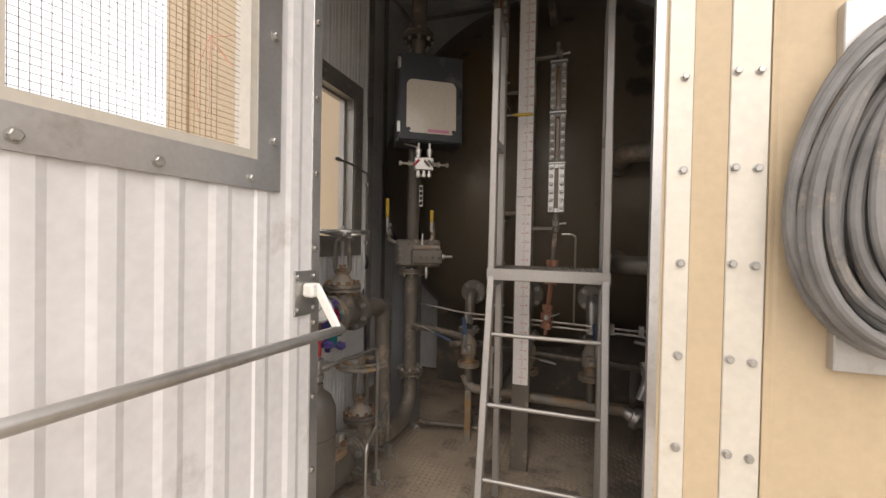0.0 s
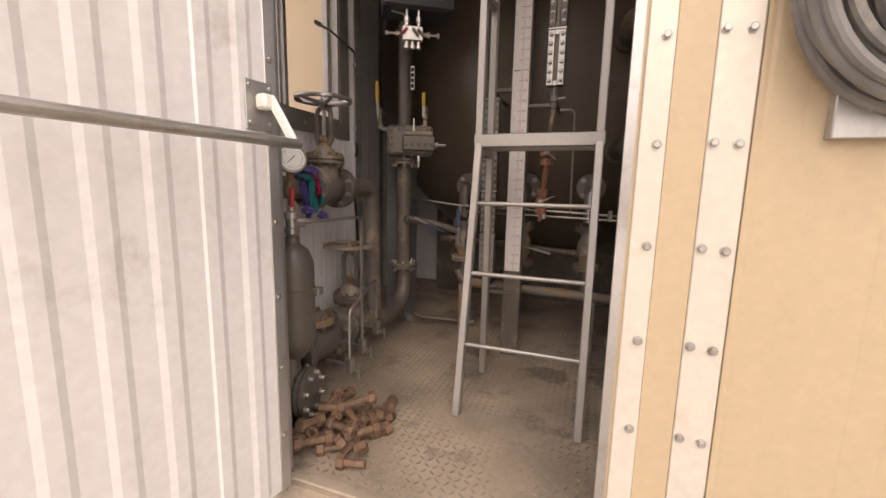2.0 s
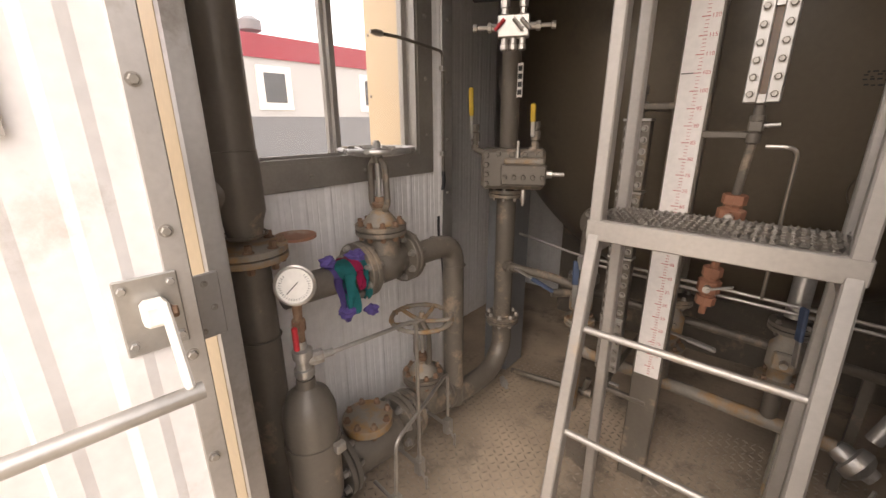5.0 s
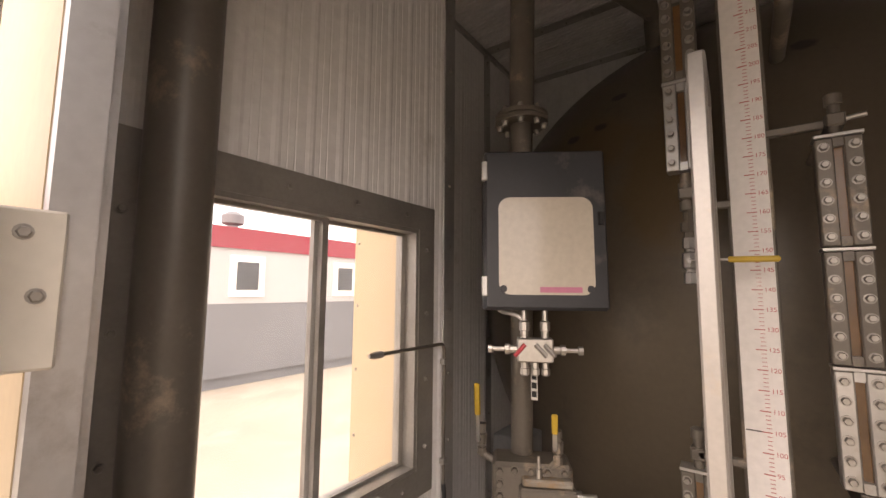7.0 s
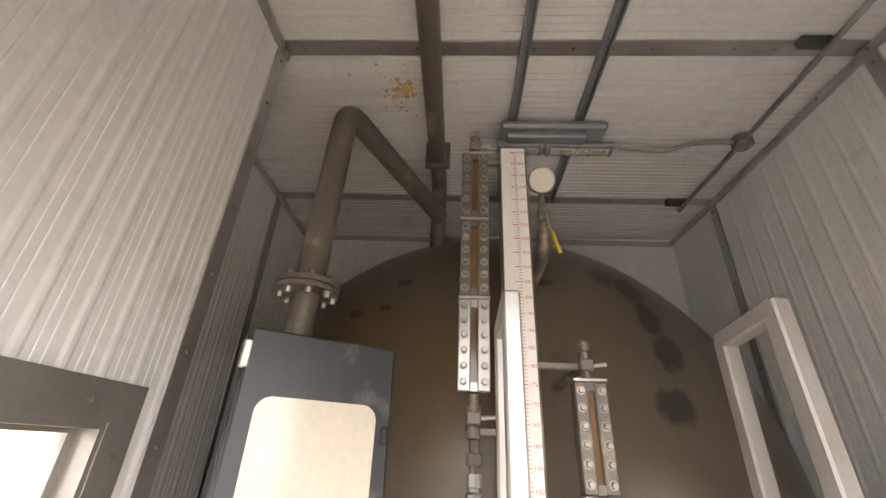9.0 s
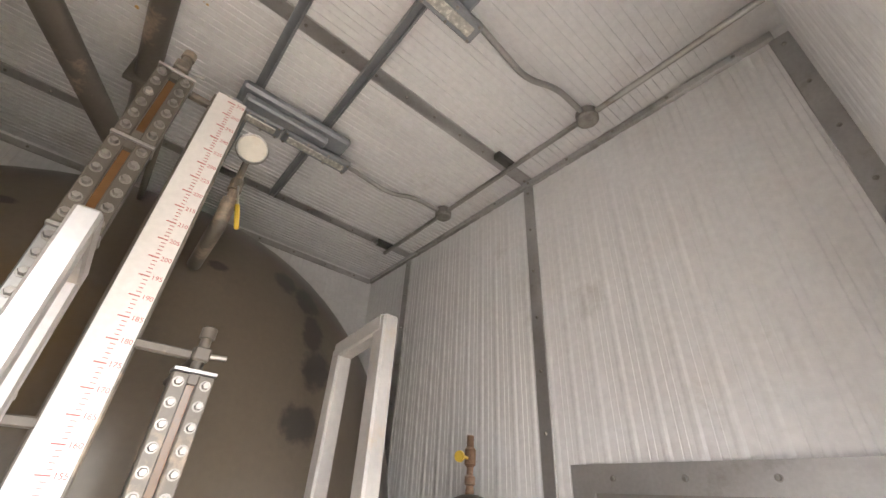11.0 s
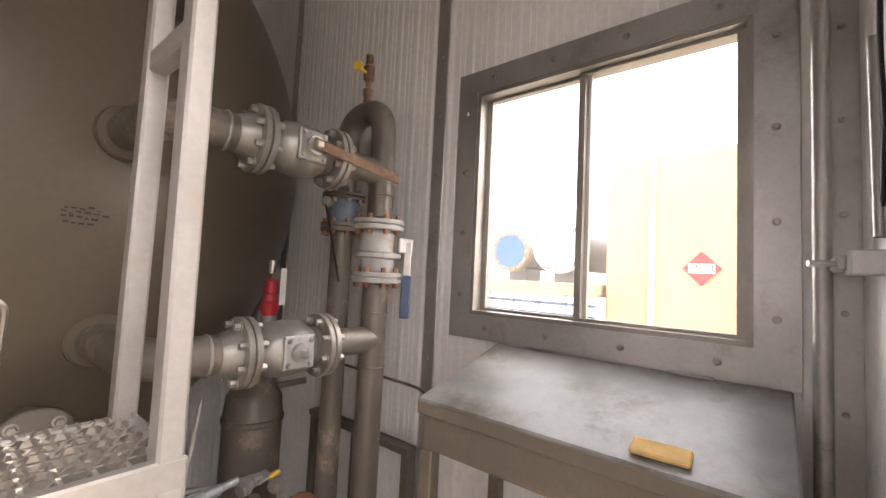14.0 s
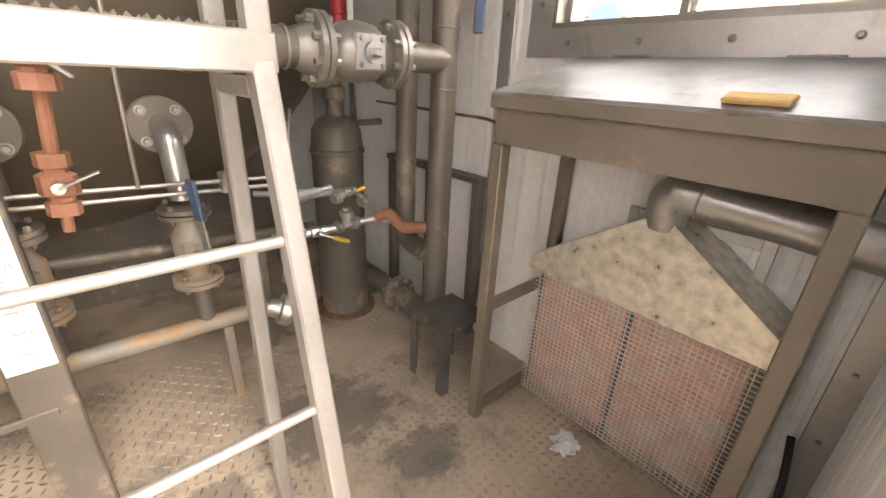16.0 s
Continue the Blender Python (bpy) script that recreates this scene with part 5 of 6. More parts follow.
def gate_valve(name, c, axis_r, bonnet_z, wheel_z, wheel_r, fl, label, wheel_mat, sy=1.0):
    """A bolted-bonnet gate valve lying along y, with yoke and handwheel."""
    x, y, z = c
    v = thing(name, (x, y, z - axis_r), label, "valve", "gate valves")
    part("body", lathe(bmesh.new(), (x, y - 0.085, z), (0, 1, 0), [(0, 0.055), (0.03, 0.058), (0.05, 0.072), (0.12, 0.072), (0.14, 0.058), (0.17, 0.055)], 28), M_PAINT, v)
    part("neck", lathe(bmesh.new(), (x, y, z), (0, 0, 1), [(0, 0.068), (bonnet_z - z - 0.03, 0.062), (bonnet_z - z - 0.02, 0.078)], 24), M_PAINT, v)
    flange(v, (x, y - 0.10, z), (0, 1, 0), fl, 0.020, 8, M_PAINT)
    flange(v, (x, y + 0.10, z), (0, 1, 0), fl, 0.020, 8, M_PAINT)
    flange(v, (x, y, bonnet_z), (0, 0, 1), 0.088, 0.017, 10, M_PAINT, True, M_RUST, "bonnet_flange")
    part("bonnet", lathe(bmesh.new(), (x, y, bonnet_z + 0.015), (0, 0, 1), [(0, 0.062), (0.02, 0.052), (0.05, 0.026), (0.06, 0.026)], 24), M_RUSTPAINT, v)
    top = wheel_z - 0.03
    for s in (-1, 1):
        part("yoke_arm", P([(x + s * 0.016, y, bonnet_z + 0.06), (x + s * 0.040, y, bonnet_z + 0.085), (x + s * 0.036, y, top - 0.02), (x + s * 0.010, y, top)], 0.011, 0.02, 10), M_PAINT, v)
    part("gland", lathe(bmesh.new(), (x, y, bonnet_z + 0.07), (0, 0, 1), [(0, 0.018), (0.012, 0.026), (0.02, 0.026), (0.024, 0.016), (0.04, 0.016)], 12), M_RUST, v)
    part("stem", C((x, y, bonnet_z + 0.06), (x, y, wheel_z + 0.03), 0.0085, 10), M_STEEL, v)
    part("yoke_nut", lathe(bmesh.new(), (x, y, top - 0.012), (0, 0, 1), [(0, 0.02), (0.03, 0.02)], 10), M_PAINT, v)
    handwheel(v, (x, y, wheel_z), (0, 0, 1), wheel_r, 0.0095, wheel_mat)
    return v


gate_valve("gate_valve", (-0.79, 1.818, 0.92), 0.1, 1.045, 1.31, 0.118, 0.096, "painted cast gate valve with a grey handwheel", M_STEEL)
gate_valve("gate_valve", (-0.79, 2.012, 0.22), 0.1, 0.355, 0.625, 0.125, 0.10, "low painted gate valve with a dusty handwheel", M_RUSTPAINT)
cr_ = thing("crossover_pipe", (-0.75, 1.9, 0.1), "painted crossover pipe with a long-radius elbow", "pipe")
part("left_pipe", C((-0.80, 1.44, 0.92), (-0.766, 1.73, 0.92), 0.046, 22), M_PAINT, cr_)
part("elbow_pipe", P([(-0.762, 1.95, 0.92), (-0.74, 2.155, 0.925), (-0.735, 2.155, 0.16)], 0.044, 0.085, 22), M_PAINT, cr_)
part("bottom_pipe", P([(-0.775, 1.94, 0.22), (-0.74, 2.25, 0.17), (-0.735, 2.45, 0.17), (-0.74, 2.56, 0.26), (-0.742, 2.56, 0.43)], 0.050, 0.10, 22), M_PAINT, cr_)
part("inlet_pipe", P([(-0.775, 2.12, 0.22), (-0.80, 1.40, 0.20)], 0.062, 0.05, 22), M_PAINT, cr_)
part("drain_lug", lathe(bmesh.new(), (-0.69, 2.50, 0.12), (0.6, -0.5, -0.1), [(0, 0.014), (0.03, 0.014), (0.032, 0.02), (0.05, 0.02), (0.055, 0.01), (0.075, 0.01)], 8), M_STEEL, cr_)
for c, d in (((-0.735, 2.155, 0.83), (0, 0, 1)), ((-0.735, 2.155, 0.26), (0, 0, 1)), ((-0.755, 2.06, 0.922), (0, 1, 0))):
    part("weld_bead", torus(bmesh.new(), c, d, 0.045, 0.003, 24, 6), M_PAINT, cr_)
cv = thing("check_valve", (-0.785, 1.70, 0.1), "low dusty swing check valve with a bolted cover", "valve")
part("body", lathe(bmesh.new(), (-0.785, 1.58, 0.22), (0, 1, 0), [(0, 0.07), (0.04, 0.085), (0.18, 0.095), (0.24, 0.075)], 26), M_PAINT, cv)
flange(cv, (-0.785, 1.56, 0.22), (0, 1, 0), 0.115, 0.022, 8, M_PAINT)
flange(cv, (-0.78, 1.85, 0.22), (0, 1, 0), 0.115, 0.022, 8, M_PAINT)
flange(cv, (-0.785, 1.70, 0.325), (0, 0, 1), 0.095, 0.016, 8, M_RUSTPAINT, False, M_RUST, "cover")
rb = thing("angle_valve", (-0.66, 1.37, 0.1), "low painted angle valve under the sight pot", "valve")
part("body", lathe(bmesh.new(), (-0.72, 1.36, 0.16), (1, 0.25, 0), [(0, 0.07), (0.06, 0.08), (0.10, 0.06), (0.12, 0.06)], 24), M_PAINT, rb)
flange(rb, (-0.58, 1.395, 0.16), (1, 0.25, 0), 0.092, 0.018, 8, M_PAINT)
part("neck", lathe(bmesh.new(), (-0.64, 1.38, 0.20), (0, 0, 1), [(0, 0.05), (0.06, 0.035), (0.13, 0.03)], 18), M_PAINT, rb)
part("foot", B((-0.72, 1.33, 0.0), (-0.64, 1.41, 0.10), 0.004), M_PAINT, rb)

sp_ = thing("seal_pot", (-0.62, 1.385, 0.30), "brown-grey painted seal pot with a clamp band", "vessel")
part("shell", lathe(bmesh.new(), (-0.62, 1.385, 0.30), (0, 0, 1), [(0, 0.03), (0.03, 0.05), (0.06, 0.070), (0.08, 0.072), (0.34, 0.072), (0.36, 0.070), (0.40, 0.055), (0.425, 0.026), (0.45, 0.024)], 28), M_PAINT, sp_)
part("band", lathe(bmesh.new(), (-0.62, 1.385, 0.54), (0, 0, 1), [(0, 0.076), (0.022, 0.076)], 28), M_PAINT, sp_)
part("band_lug", B((-0.548, 1.40, 0.538), (-0.525, 1.43, 0.566), 0.003), M_BOLT, sp_)
part("tee", lathe(bmesh.new(), (-0.62, 1.385, 0.75), (0, 0, 1), [(0, 0.018), (0.01, 0.026), (0.03, 0.026), (0.032, 0.020), (0.06, 0.020), (0.062, 0.026), (0.085, 0.026), (0.09, 0.014), (0.11, 0.014)], 12), M_STEEL, sp_)
part("tee_side", lathe(bmesh.new(), (-0.62, 1.385, 0.80), (0.25, 1, 0), [(0, 0.016), (0.03, 0.02), (0.05, 0.02), (0.052, 0.011), (0.08, 0.011)], 10), M_STEEL, sp_)
part("gauge_cock", lathe(bmesh.new(), (-0.62, 1.385, 0.86), (0, 0, 1), [(0, 0.012), (0.03, 0.012), (0.032, 0.017), (0.06, 0.017), (0.062, 0.011), (0.11, 0.013)], 10), M_RUST, sp_)
part("cock_handle", B((-0.597, 1.35, 0.855), (-0.583, 1.362, 0.92), 0.003), M_RED, sp_)
dg = thing("pressure_gauge", (-0.615, 1.38, 0.97), "round pressure gauge with a white dial", "gauge", "pressure gauges")
dd = Vector((0.72, -0.55, 0.25)).normalized()
cc = Vector((-0.612, 1.385, 1.017))
part("case", lathe(bmesh.new(), cc - dd * 0.02, dd, [(0, 0.042), (0.004, 0.046), (0.028, 0.046), (0.030, 0.050), (0.036, 0.050), (0.038, 0.045), (0.036, 0.042)], 36), M_CHROME, dg)
dial = part("dial", lathe(bmesh.new(), cc + dd * 0.0165, dd, [(0, 0.042), (0.0015, 0.042)], 36), M_WHITE, dg)
d_, u_, w_ = frame_of(dd)
tb = bmesh.new()
for k in range(28):
    a = math.radians(-45 + k * 10)
    q = u_ * math.cos(a) + w_ * math.sin(a)
    cyl(tb, cc + dd * 0.019 + q * 0.031, cc + dd * 0.019 + q * 0.037, 0.0006, 4)
part("dial_marks", tb, M_DARKINK, dial)
part("needle", P([cc + dd * 0.02 - (u_ + w_) * 0.008, cc + dd * 0.02 + (u_ + w_) * 0.019], 0.0013, 0.01, 5), M_DARKINK, dial)
part("stem", C((-0.62, 1.385, 0.96), cc - dd * 0.005 - Vector((0, 0, 0.035)), 0.008, 10), M_RUST, dg)
it = thing("impulse_tubes", (-0.56, 1.6, 0.2), "bent stainless impulse tubes with needle valves", "tube")
part("tube", P([(-0.60, 1.46, 0.80), (-0.555, 1.74, 0.80), (-0.555, 1.74, 0.24)], 0.0065, 0.03, 8), M_CHROME, it)
part("tube", P([(-0.53, 1.60, 0.22), (-0.54, 1.62, 0.42), (-0.555, 1.74, 0.45), (-0.60, 1.95, 0.48), (-0.60, 1.95, 0.28)], 0.0065, 0.03, 8), M_CHROME, it)
for p in ((-0.53, 1.60, 0.16), (-0.555, 1.74, 0.19), (-0.60, 1.95, 0.20)):
    nv = part("needle_valve", B((p[0] - 0.016, p[1] - 0.016, p[2]), (p[0] + 0.016, p[1] + 0.016, p[2] + 0.065), 0.004), M_CHROME, it)
    part("t_handle", P([(p[0] + 0.015, p[1] - 0.01, p[2] + 0.03), (p[0] + 0.06, p[1] - 0.03, p[2] + 0.02)], 0.005, 0.01, 8), M_CHROME, nv)
    part("t_bar", P([(p[0] + 0.06, p[1] - 0.03, p[2] - 0.005), (p[0] + 0.06, p[1] - 0.03, p[2] + 0.045)], 0.005, 0.01, 8), M_CHROME, nv)
    part("stub", C((p[0], p[1], p[2] + 0.03), (p[0] - 0.12, p[1] + 0.01, p[2] + 0.03), 0.007, 8), M_CHROME, nv)

# cloth tied round the crossover pipe
cl = thing("tied_cloth", (-0.765, 1.66, 0.86), "teal, magenta and violet jacket tied round the pipe", "cloth")


def drape(y0, y1, drop, material, seed, r0=0.056, tilt=0.0):
    bm = bmesh.new()
    nu, nv_ = 36, 10
    grid = []
    for j in range(nv_ + 1):
        row = []
        y = y0 + (y1 - y0) * j / nv_
        for i in range(nu + 1):
            s = i / nu
            if s < 0.6:
                a = math.radians(-150 + 215 * s / 0.6)
                ang = math.radians(180) - (a + math.radians(90))
                rr = r0 + 0.010 * noise.noise(Vector((s * 6, y * 30, seed)))
                p = Vector((-0.768 + rr * math.cos(ang), y, 0.92 + rr * math.sin(ang)))
                last = p
            else:
                k = (s - 0.6) / 0.4
                p = last + Vector((0.014 * math.sin(k * 5 + j * 0.9 + seed), tilt * k, -drop * k))
                p.y += 0.012 * math.sin(j * 1.3 + seed) * k + 0.03 * (0.5 - j / nv_) * k
            row.append(bm.verts.new(p))
        grid.append(row)
    for j in range(nv_):
        for i in range(nu):
            bm.faces.new((grid[j][i], grid[j][i + 1], grid[j + 1][i + 1], grid[j + 1][i]))
    bmesh.ops.solidify(bm, geom=bm.faces, thickness=0.005)
    return part("cloth_panel", bm, material, cl)


drape(1.585, 1.650, 0.135, M_TEAL, 1.0, 0.060)
drape(1.640, 1.672, 0.06, M_PINK, 2.0, 0.066)
drape(1.665, 1.712, 0.10, M_TEAL, 4.0, 0.060)
drape(1.570, 1.600, 0.15, M_PURPLE, 3.0, 0.054, 0.02)
drape(1.700, 1.722, 0.05, M_PINK, 5.0, 0.060)
for c, sz in (((-0.775, 1.585, 0.985), 0.03), ((-0.76, 1.68, 0.985), 0.035), ((-0.72, 1.60, 0.83), 0.03), ((-0.72, 1.70, 0.80), 0.028)):
    kb = bmesh.new()
    bmesh.ops.create_icosphere(kb, subdivisions=3, radius=sz)
    for v in kb.verts:
        v.co *= 0.85 + 0.5 * noise.noise(v.co * 60 + Vector(c) * 9)
        v.co.z *= 0.7
    bmesh.ops.translate(kb, verts=kb.verts, vec=c)
    part("knot", kb, M_PURPLE, cl)

# ---- meter run with orifice block and recorder box ----
MX, MY = -0.74, 2.555
mr = thing("meter_run", (MX, MY, 0.2), "upright painted meter run through an orifice block", "pipe")
part("lower_pipe", C((MX, MY, 0.45), (MX + 0.01, MY - 0.02, 1.09), 0.045, 24), M_PAINT, mr)
flange(mr, (MX, MY, 0.435), (0, 0, 1), 0.085, 0.018, 8, M_PAINT)
part("upper_pipe", C((MX + 0.015, MY - 0.03, 1.28), (-0.66, 2.41, 2.48), 0.040, 24), M_PAINT, mr)
flange(mr, (-0.728, 2.53, 1.085), (0, 0, 1), 0.082, 0.018, 8, M_PAINT)
flange(mr, (-0.66, 2.41, 2.49), (0, 0, 1), 0.095, 0.018, 8, M_PAINT)
part("drop_pipe", P([(-0.66, 2.41, 2.49), (-0.645, 2.41, 3.24), (-0.31, 3.16, 3.22)], 0.045, 0.08, 22), M_PAINT, mr)
part("side_tap", P([(-0.735, 2.545, 0.72), (-0.66, 2.50, 0.74), (-0.52, 2.60, 0.70), (-0.40, 2.655, 0.66)], 0.020, 0.03, 12), M_PAINT, mr)
part("tap_boss", lathe(bmesh.new(), (-0.71, 2.53, 0.73), (1, -0.5, 0), [(0, 0.03), (0.04, 0.03), (0.042, 0.022), (0.06, 0.022)], 10), M_PAINT, mr)
lever(mr, (-0.63, 2.47, 0.75), (-0.46, 2.52, 0.665), 0.02, M_STEEL, M_BLUE)
part("tag_plate", B((-0.664, 2.474, 1.49), (-0.640, 2.476, 1.62), 0.0), M_WHITE, mr, "white metal tag plate")
for k in range(4):
    part("tag_print", B((-0.661, 2.4728, 1.50 + k * 0.03), (-0.643, 2.4738, 1.52 + k * 0.03)), M_DARKINK, mr)
ob_ = thing("orifice_block", (-0.66, 2.5, 1.11), "painted cast orifice fitting with a bolted side plate", "meter fitting")
MB = Matrix.Translation((-0.68, 2.50, 1.20)) @ pose(0, 0, 0, 0, 0, 28)
part("block", B((-0.135, -0.07, -0.085), (0.135, 0.07, 0.085), 0.014, MB), M_PAINT, ob_)
part("side_plate", B((-0.045, -0.115, -0.06), (0.14, -0.07, 0.025), 0.006, MB), M_PAINT, ob_)
part("side_lid", B((-0.035, -0.105, 0.025), (0.13, -0.06, 0.05), 0.006, MB), M_RUSTPAINT, ob_)
for k in range(5):
    part("bolt", hexbolt(bmesh.new(), MB @ Vector((-0.028 + 0.038 * k, -0.115, -0.025)), MB.to_3x3() @ Vector((0, -1, 0)), 0.010, 0.012), M_PAINT, ob_)
for k in range(4):
    part("bolt", hexbolt(bmesh.new(), MB @ Vector((-0.11, -0.07, -0.06 + 0.04 * k)), MB.to_3x3() @ Vector((0, -1, 0)), 0.012, 0.013), M_PAINT, ob_)
for k in range(4):
    part("bolt", hexbolt(bmesh.new(), MB @ Vector((-0.06 + 0.055 * k, -0.07, 0.065)), MB.to_3x3() @ Vector((0, -1, 0)), 0.011, 0.012), M_PAINT, ob_)
part("shaft", lathe(bmesh.new(), MB @ Vector((0.135, -0.04, -0.02)), MB.to_3x3() @ Vector((1, 0, 0)), [(0, 0.018), (0.03, 0.018), (0.032, 0.009), (0.08, 0.009)], 10), M_STEEL, ob_)
part("bleed_plug", lathe(bmesh.new(), MB @ Vector((0.02, -0.085, 0.05)), (0, 0, 1), [(0, 0.010), (0.03, 0.010), (0.032, 0.006), (0.07, 0.005)], 8), M_CHROME, ob_)
part("bleed_plug", lathe(bmesh.new(), MB @ Vector((0.05, -0.06, -0.085)), (0, 0, -1), [(0, 0.010), (0.03, 0.013), (0.05, 0.010), (0.07, 0.006)], 8), M_CHROME, ob_)
for c, t in (((-0.845, 2.44, 1.33), (-0.845, 2.43, 1.53)), ((-0.58, 2.50, 1.34), (-0.555, 2.47, 1.46))):
    w = small_valve(c, (0, 0, 1), 0.017, 0.11, "tap valve with a raised yellow lever", (c[0] * 0.5 + t[0] * 0.5, t[1], t[2]), M_PAINT, M_YELLOW)
    part("stub", C((c[0], c[1], c[2] - 0.05), (c[0] * 0.6 - 0.68 * 0.4, 2.46, 1.25), 0.014, 10), M_PAINT, w)

bx = thing("recorder_box", (-0.5, 2.25, 1.81), "charcoal recorder box with a rounded glazed door", "recorder box")
BM = Matrix.Translation((-0.510, 2.238, 1.815)) @ pose(0, 0, 0, -2, 0, 32)
W2, H2 = 0.182, 0.485
part("case", B((-W2, 0.0, 0.0), (W2, 0.16, H2), 0.006, BM), M_BOX, bx)
door_ = part("door", B((-W2 + 0.004, -0.022, 0.004), (W2 - 0.004, -0.001, H2 - 0.004), 0.006, BM), M_BOX, bx)


def round_rect(x0, x1, z0, z1, r, y, th):
    bm = bmesh.new()
    pts = []
    for cx, cz, a0 in ((x1 - r, z1 - r, 0), (x0 + r, z1 - r, 90), (x0 + r, z0 + r, 180), (x1 - r, z0 + r, 270)):
        for k in range(7):
            a = math.radians(a0 + k * 15)
            pts.append((cx + r * math.cos(a), y, cz + r * math.sin(a)))
    f = bm.faces.new([bm.verts.new(p) for p in pts])
    r_ = bmesh.ops.extrude_face_region(bm, geom=[f])
    bmesh.ops.translate(bm, verts=[v for v in r_["geom"] if isinstance(v, bmesh.types.BMVert)], vec=(0, -th, 0))
    return bm


bm = round_rect(-0.138, 0.138, 0.045, 0.335, 0.035, -0.022, 0.003)
bmesh.ops.transform(bm, matrix=BM, verts=bm.verts)
M_WINDOW = mat("glazed_chart_window", (0.62, 0.565, 0.48), 0.06, 0, 0.02, 2, 0.0)
wn_ = part("door_window", bm, M_WINDOW, door_, "pale chart behind glossy glazing")
part("chart_label", B((-0.02, -0.0262, 0.052), (0.10, -0.0252, 0.068), 0, BM), mat("pink_label", (0.55, 0.2, 0.3), 0.5), door_)
for x in (-0.125, 0.125):
    part("screw", hexbolt(bmesh.new(), BM @ Vector((x, -0.025, 0.062)), BM.to_3x3() @ Vector((0, -1, 0)), 0.008, 0.004), M_BOX, door_)
part("latch", B((W2 - 0.03, -0.034, 0.25), (W2 - 0.015, -0.022, 0.29), 0.003, BM), M_BLACK, door_)
for z in (0.07, 0.42):
    part("hinge", B((-W2 - 0.006, -0.026, z - 0.03), (-W2 + 0.012, 0.0, z + 0.03), 0.003, BM), M_STEEL, bx)
part("mounting_saddle", B((-0.05, 0.16, 0.10), (0.05, 0.20, 0.38), 0.004, BM), M_PAINT, bx)
mf = thing("valve_manifold", (-0.56, 2.24, 1.66), "small stainless five-valve manifold under the recorder box", "manifold")
MM = Matrix.Translation((-0.545, 2.235, 1.70)) @ pose(0, 0, 0, 0, 0, 28)
part("block", B((-0.052, -0.02, -0.035), (0.052, 0.02, 0.035), 0.004, MM), M_CHROME, mf)
for x in (-0.03, 0.03):
    part("top_fitting", lathe(bmesh.new(), MM @ Vector((x, 0, 0.035)), (0, 0, 1), [(0, 0.012), (0.02, 0.012), (0.022, 0.016), (0.045, 0.016), (0.05, 0.008), (0.09, 0.008)], 8), M_CHROME, mf)
for x in (-0.03, 0.0, 0.03):
    part("bottom_fitting", lathe(bmesh.new(), MM @ Vector((x, 0, -0.035)), (0, 0, -1), [(0, 0.011), (0.018, 0.011), (0.02, 0.014), (0.035, 0.014), (0.04, 0.008)], 8), M_CHROME, mf)
for s in (-1, 1):
    ax = MM.to_3x3() @ Vector((s, 0, 0))
    part("side_valve", lathe(bmesh.new(), MM @ Vector((s * 0.052, 0, 0)), ax, [(0, 0.012), (0.02, 0.012), (0.022, 0.016), (0.035, 0.016), (0.037, 0.007), (0.07, 0.007), (0.072, 0.013), (0.085, 0.013)], 8), M_CHROME, mf)
for x, dx in ((-0.03, -0.03), (0.0, 0.03), (0.025, 0.03)):
    part("valve_handle", P([MM @ Vector((x, -0.03, 0.018)), MM @ Vector((x + dx, -0.034, -0.015))], 0.006, 0.01, 8), M_RED if dx < 0 else M_CHROME, mf)
part("tube", P([MM @ Vector((-0.03, 0, 0.08)), MM @ Vector((-0.05, 0.01, 0.10)), MM @ Vector((-0.11, 0.02, 0.11)), MM @ Vector((-0.12, 0.04, 0.16))], 0.006, 0.03, 8), M_CHROME, mf)
wt = thing("wall_tube", (-0.9, 2.3, 1.2), "thin dark tube bent out from the wall by the window", "tube")
part("tube", P([(-0.90, 1.93, 1.685), (-0.90, 2.05, 1.685), (-0.945, 2.335, 1.675), (-0.945, 2.335, 1.18)], 0.006, 0.03, 8), M_PAINT, wt)
part("tip", lathe(bmesh.new(), (-0.90, 1.91, 1.685), (0, 1, 0), [(0, 0.006), (0.02, 0.011), (0.05, 0.011), (0.055, 0.006)], 8), M_CHROME, wt)
part("tube_end", P([(-0.945, 2.335, 1.18), (-0.935, 2.33, 1.14), (-0.945, 2.33, 1.10)], 0.008, 0.02, 8), M_BLACK, wt)
for z in (1.60, 1.25):
    part("clip", B((-0.956, 2.322, z), (-0.936, 2.348, z + 0.02), 0.002), M_STEEL, wt)
wt2 = thing("wall_hose", (-0.9, 2.3, 0.8), "short black braided tube hanging down the wall", "tube")
part("tube", P([(-0.945, 2.30, 0.98), (-0.93, 2.28, 0.92), (-0.94, 2.32, 0.75), (-0.945, 2.34, 0.60)], 0.006, 0.04, 8), M_BLACK, wt2)
dkp = thing("corner_duct", (-0.9, 2.75, 0.0), "grey upright sheet-metal duct beside the vessel", "duct")
part("duct", B((-0.955, 2.72, 0.0), (-0.80, 2.90, 1.25), 0.006), M_LIGHT, dkp)

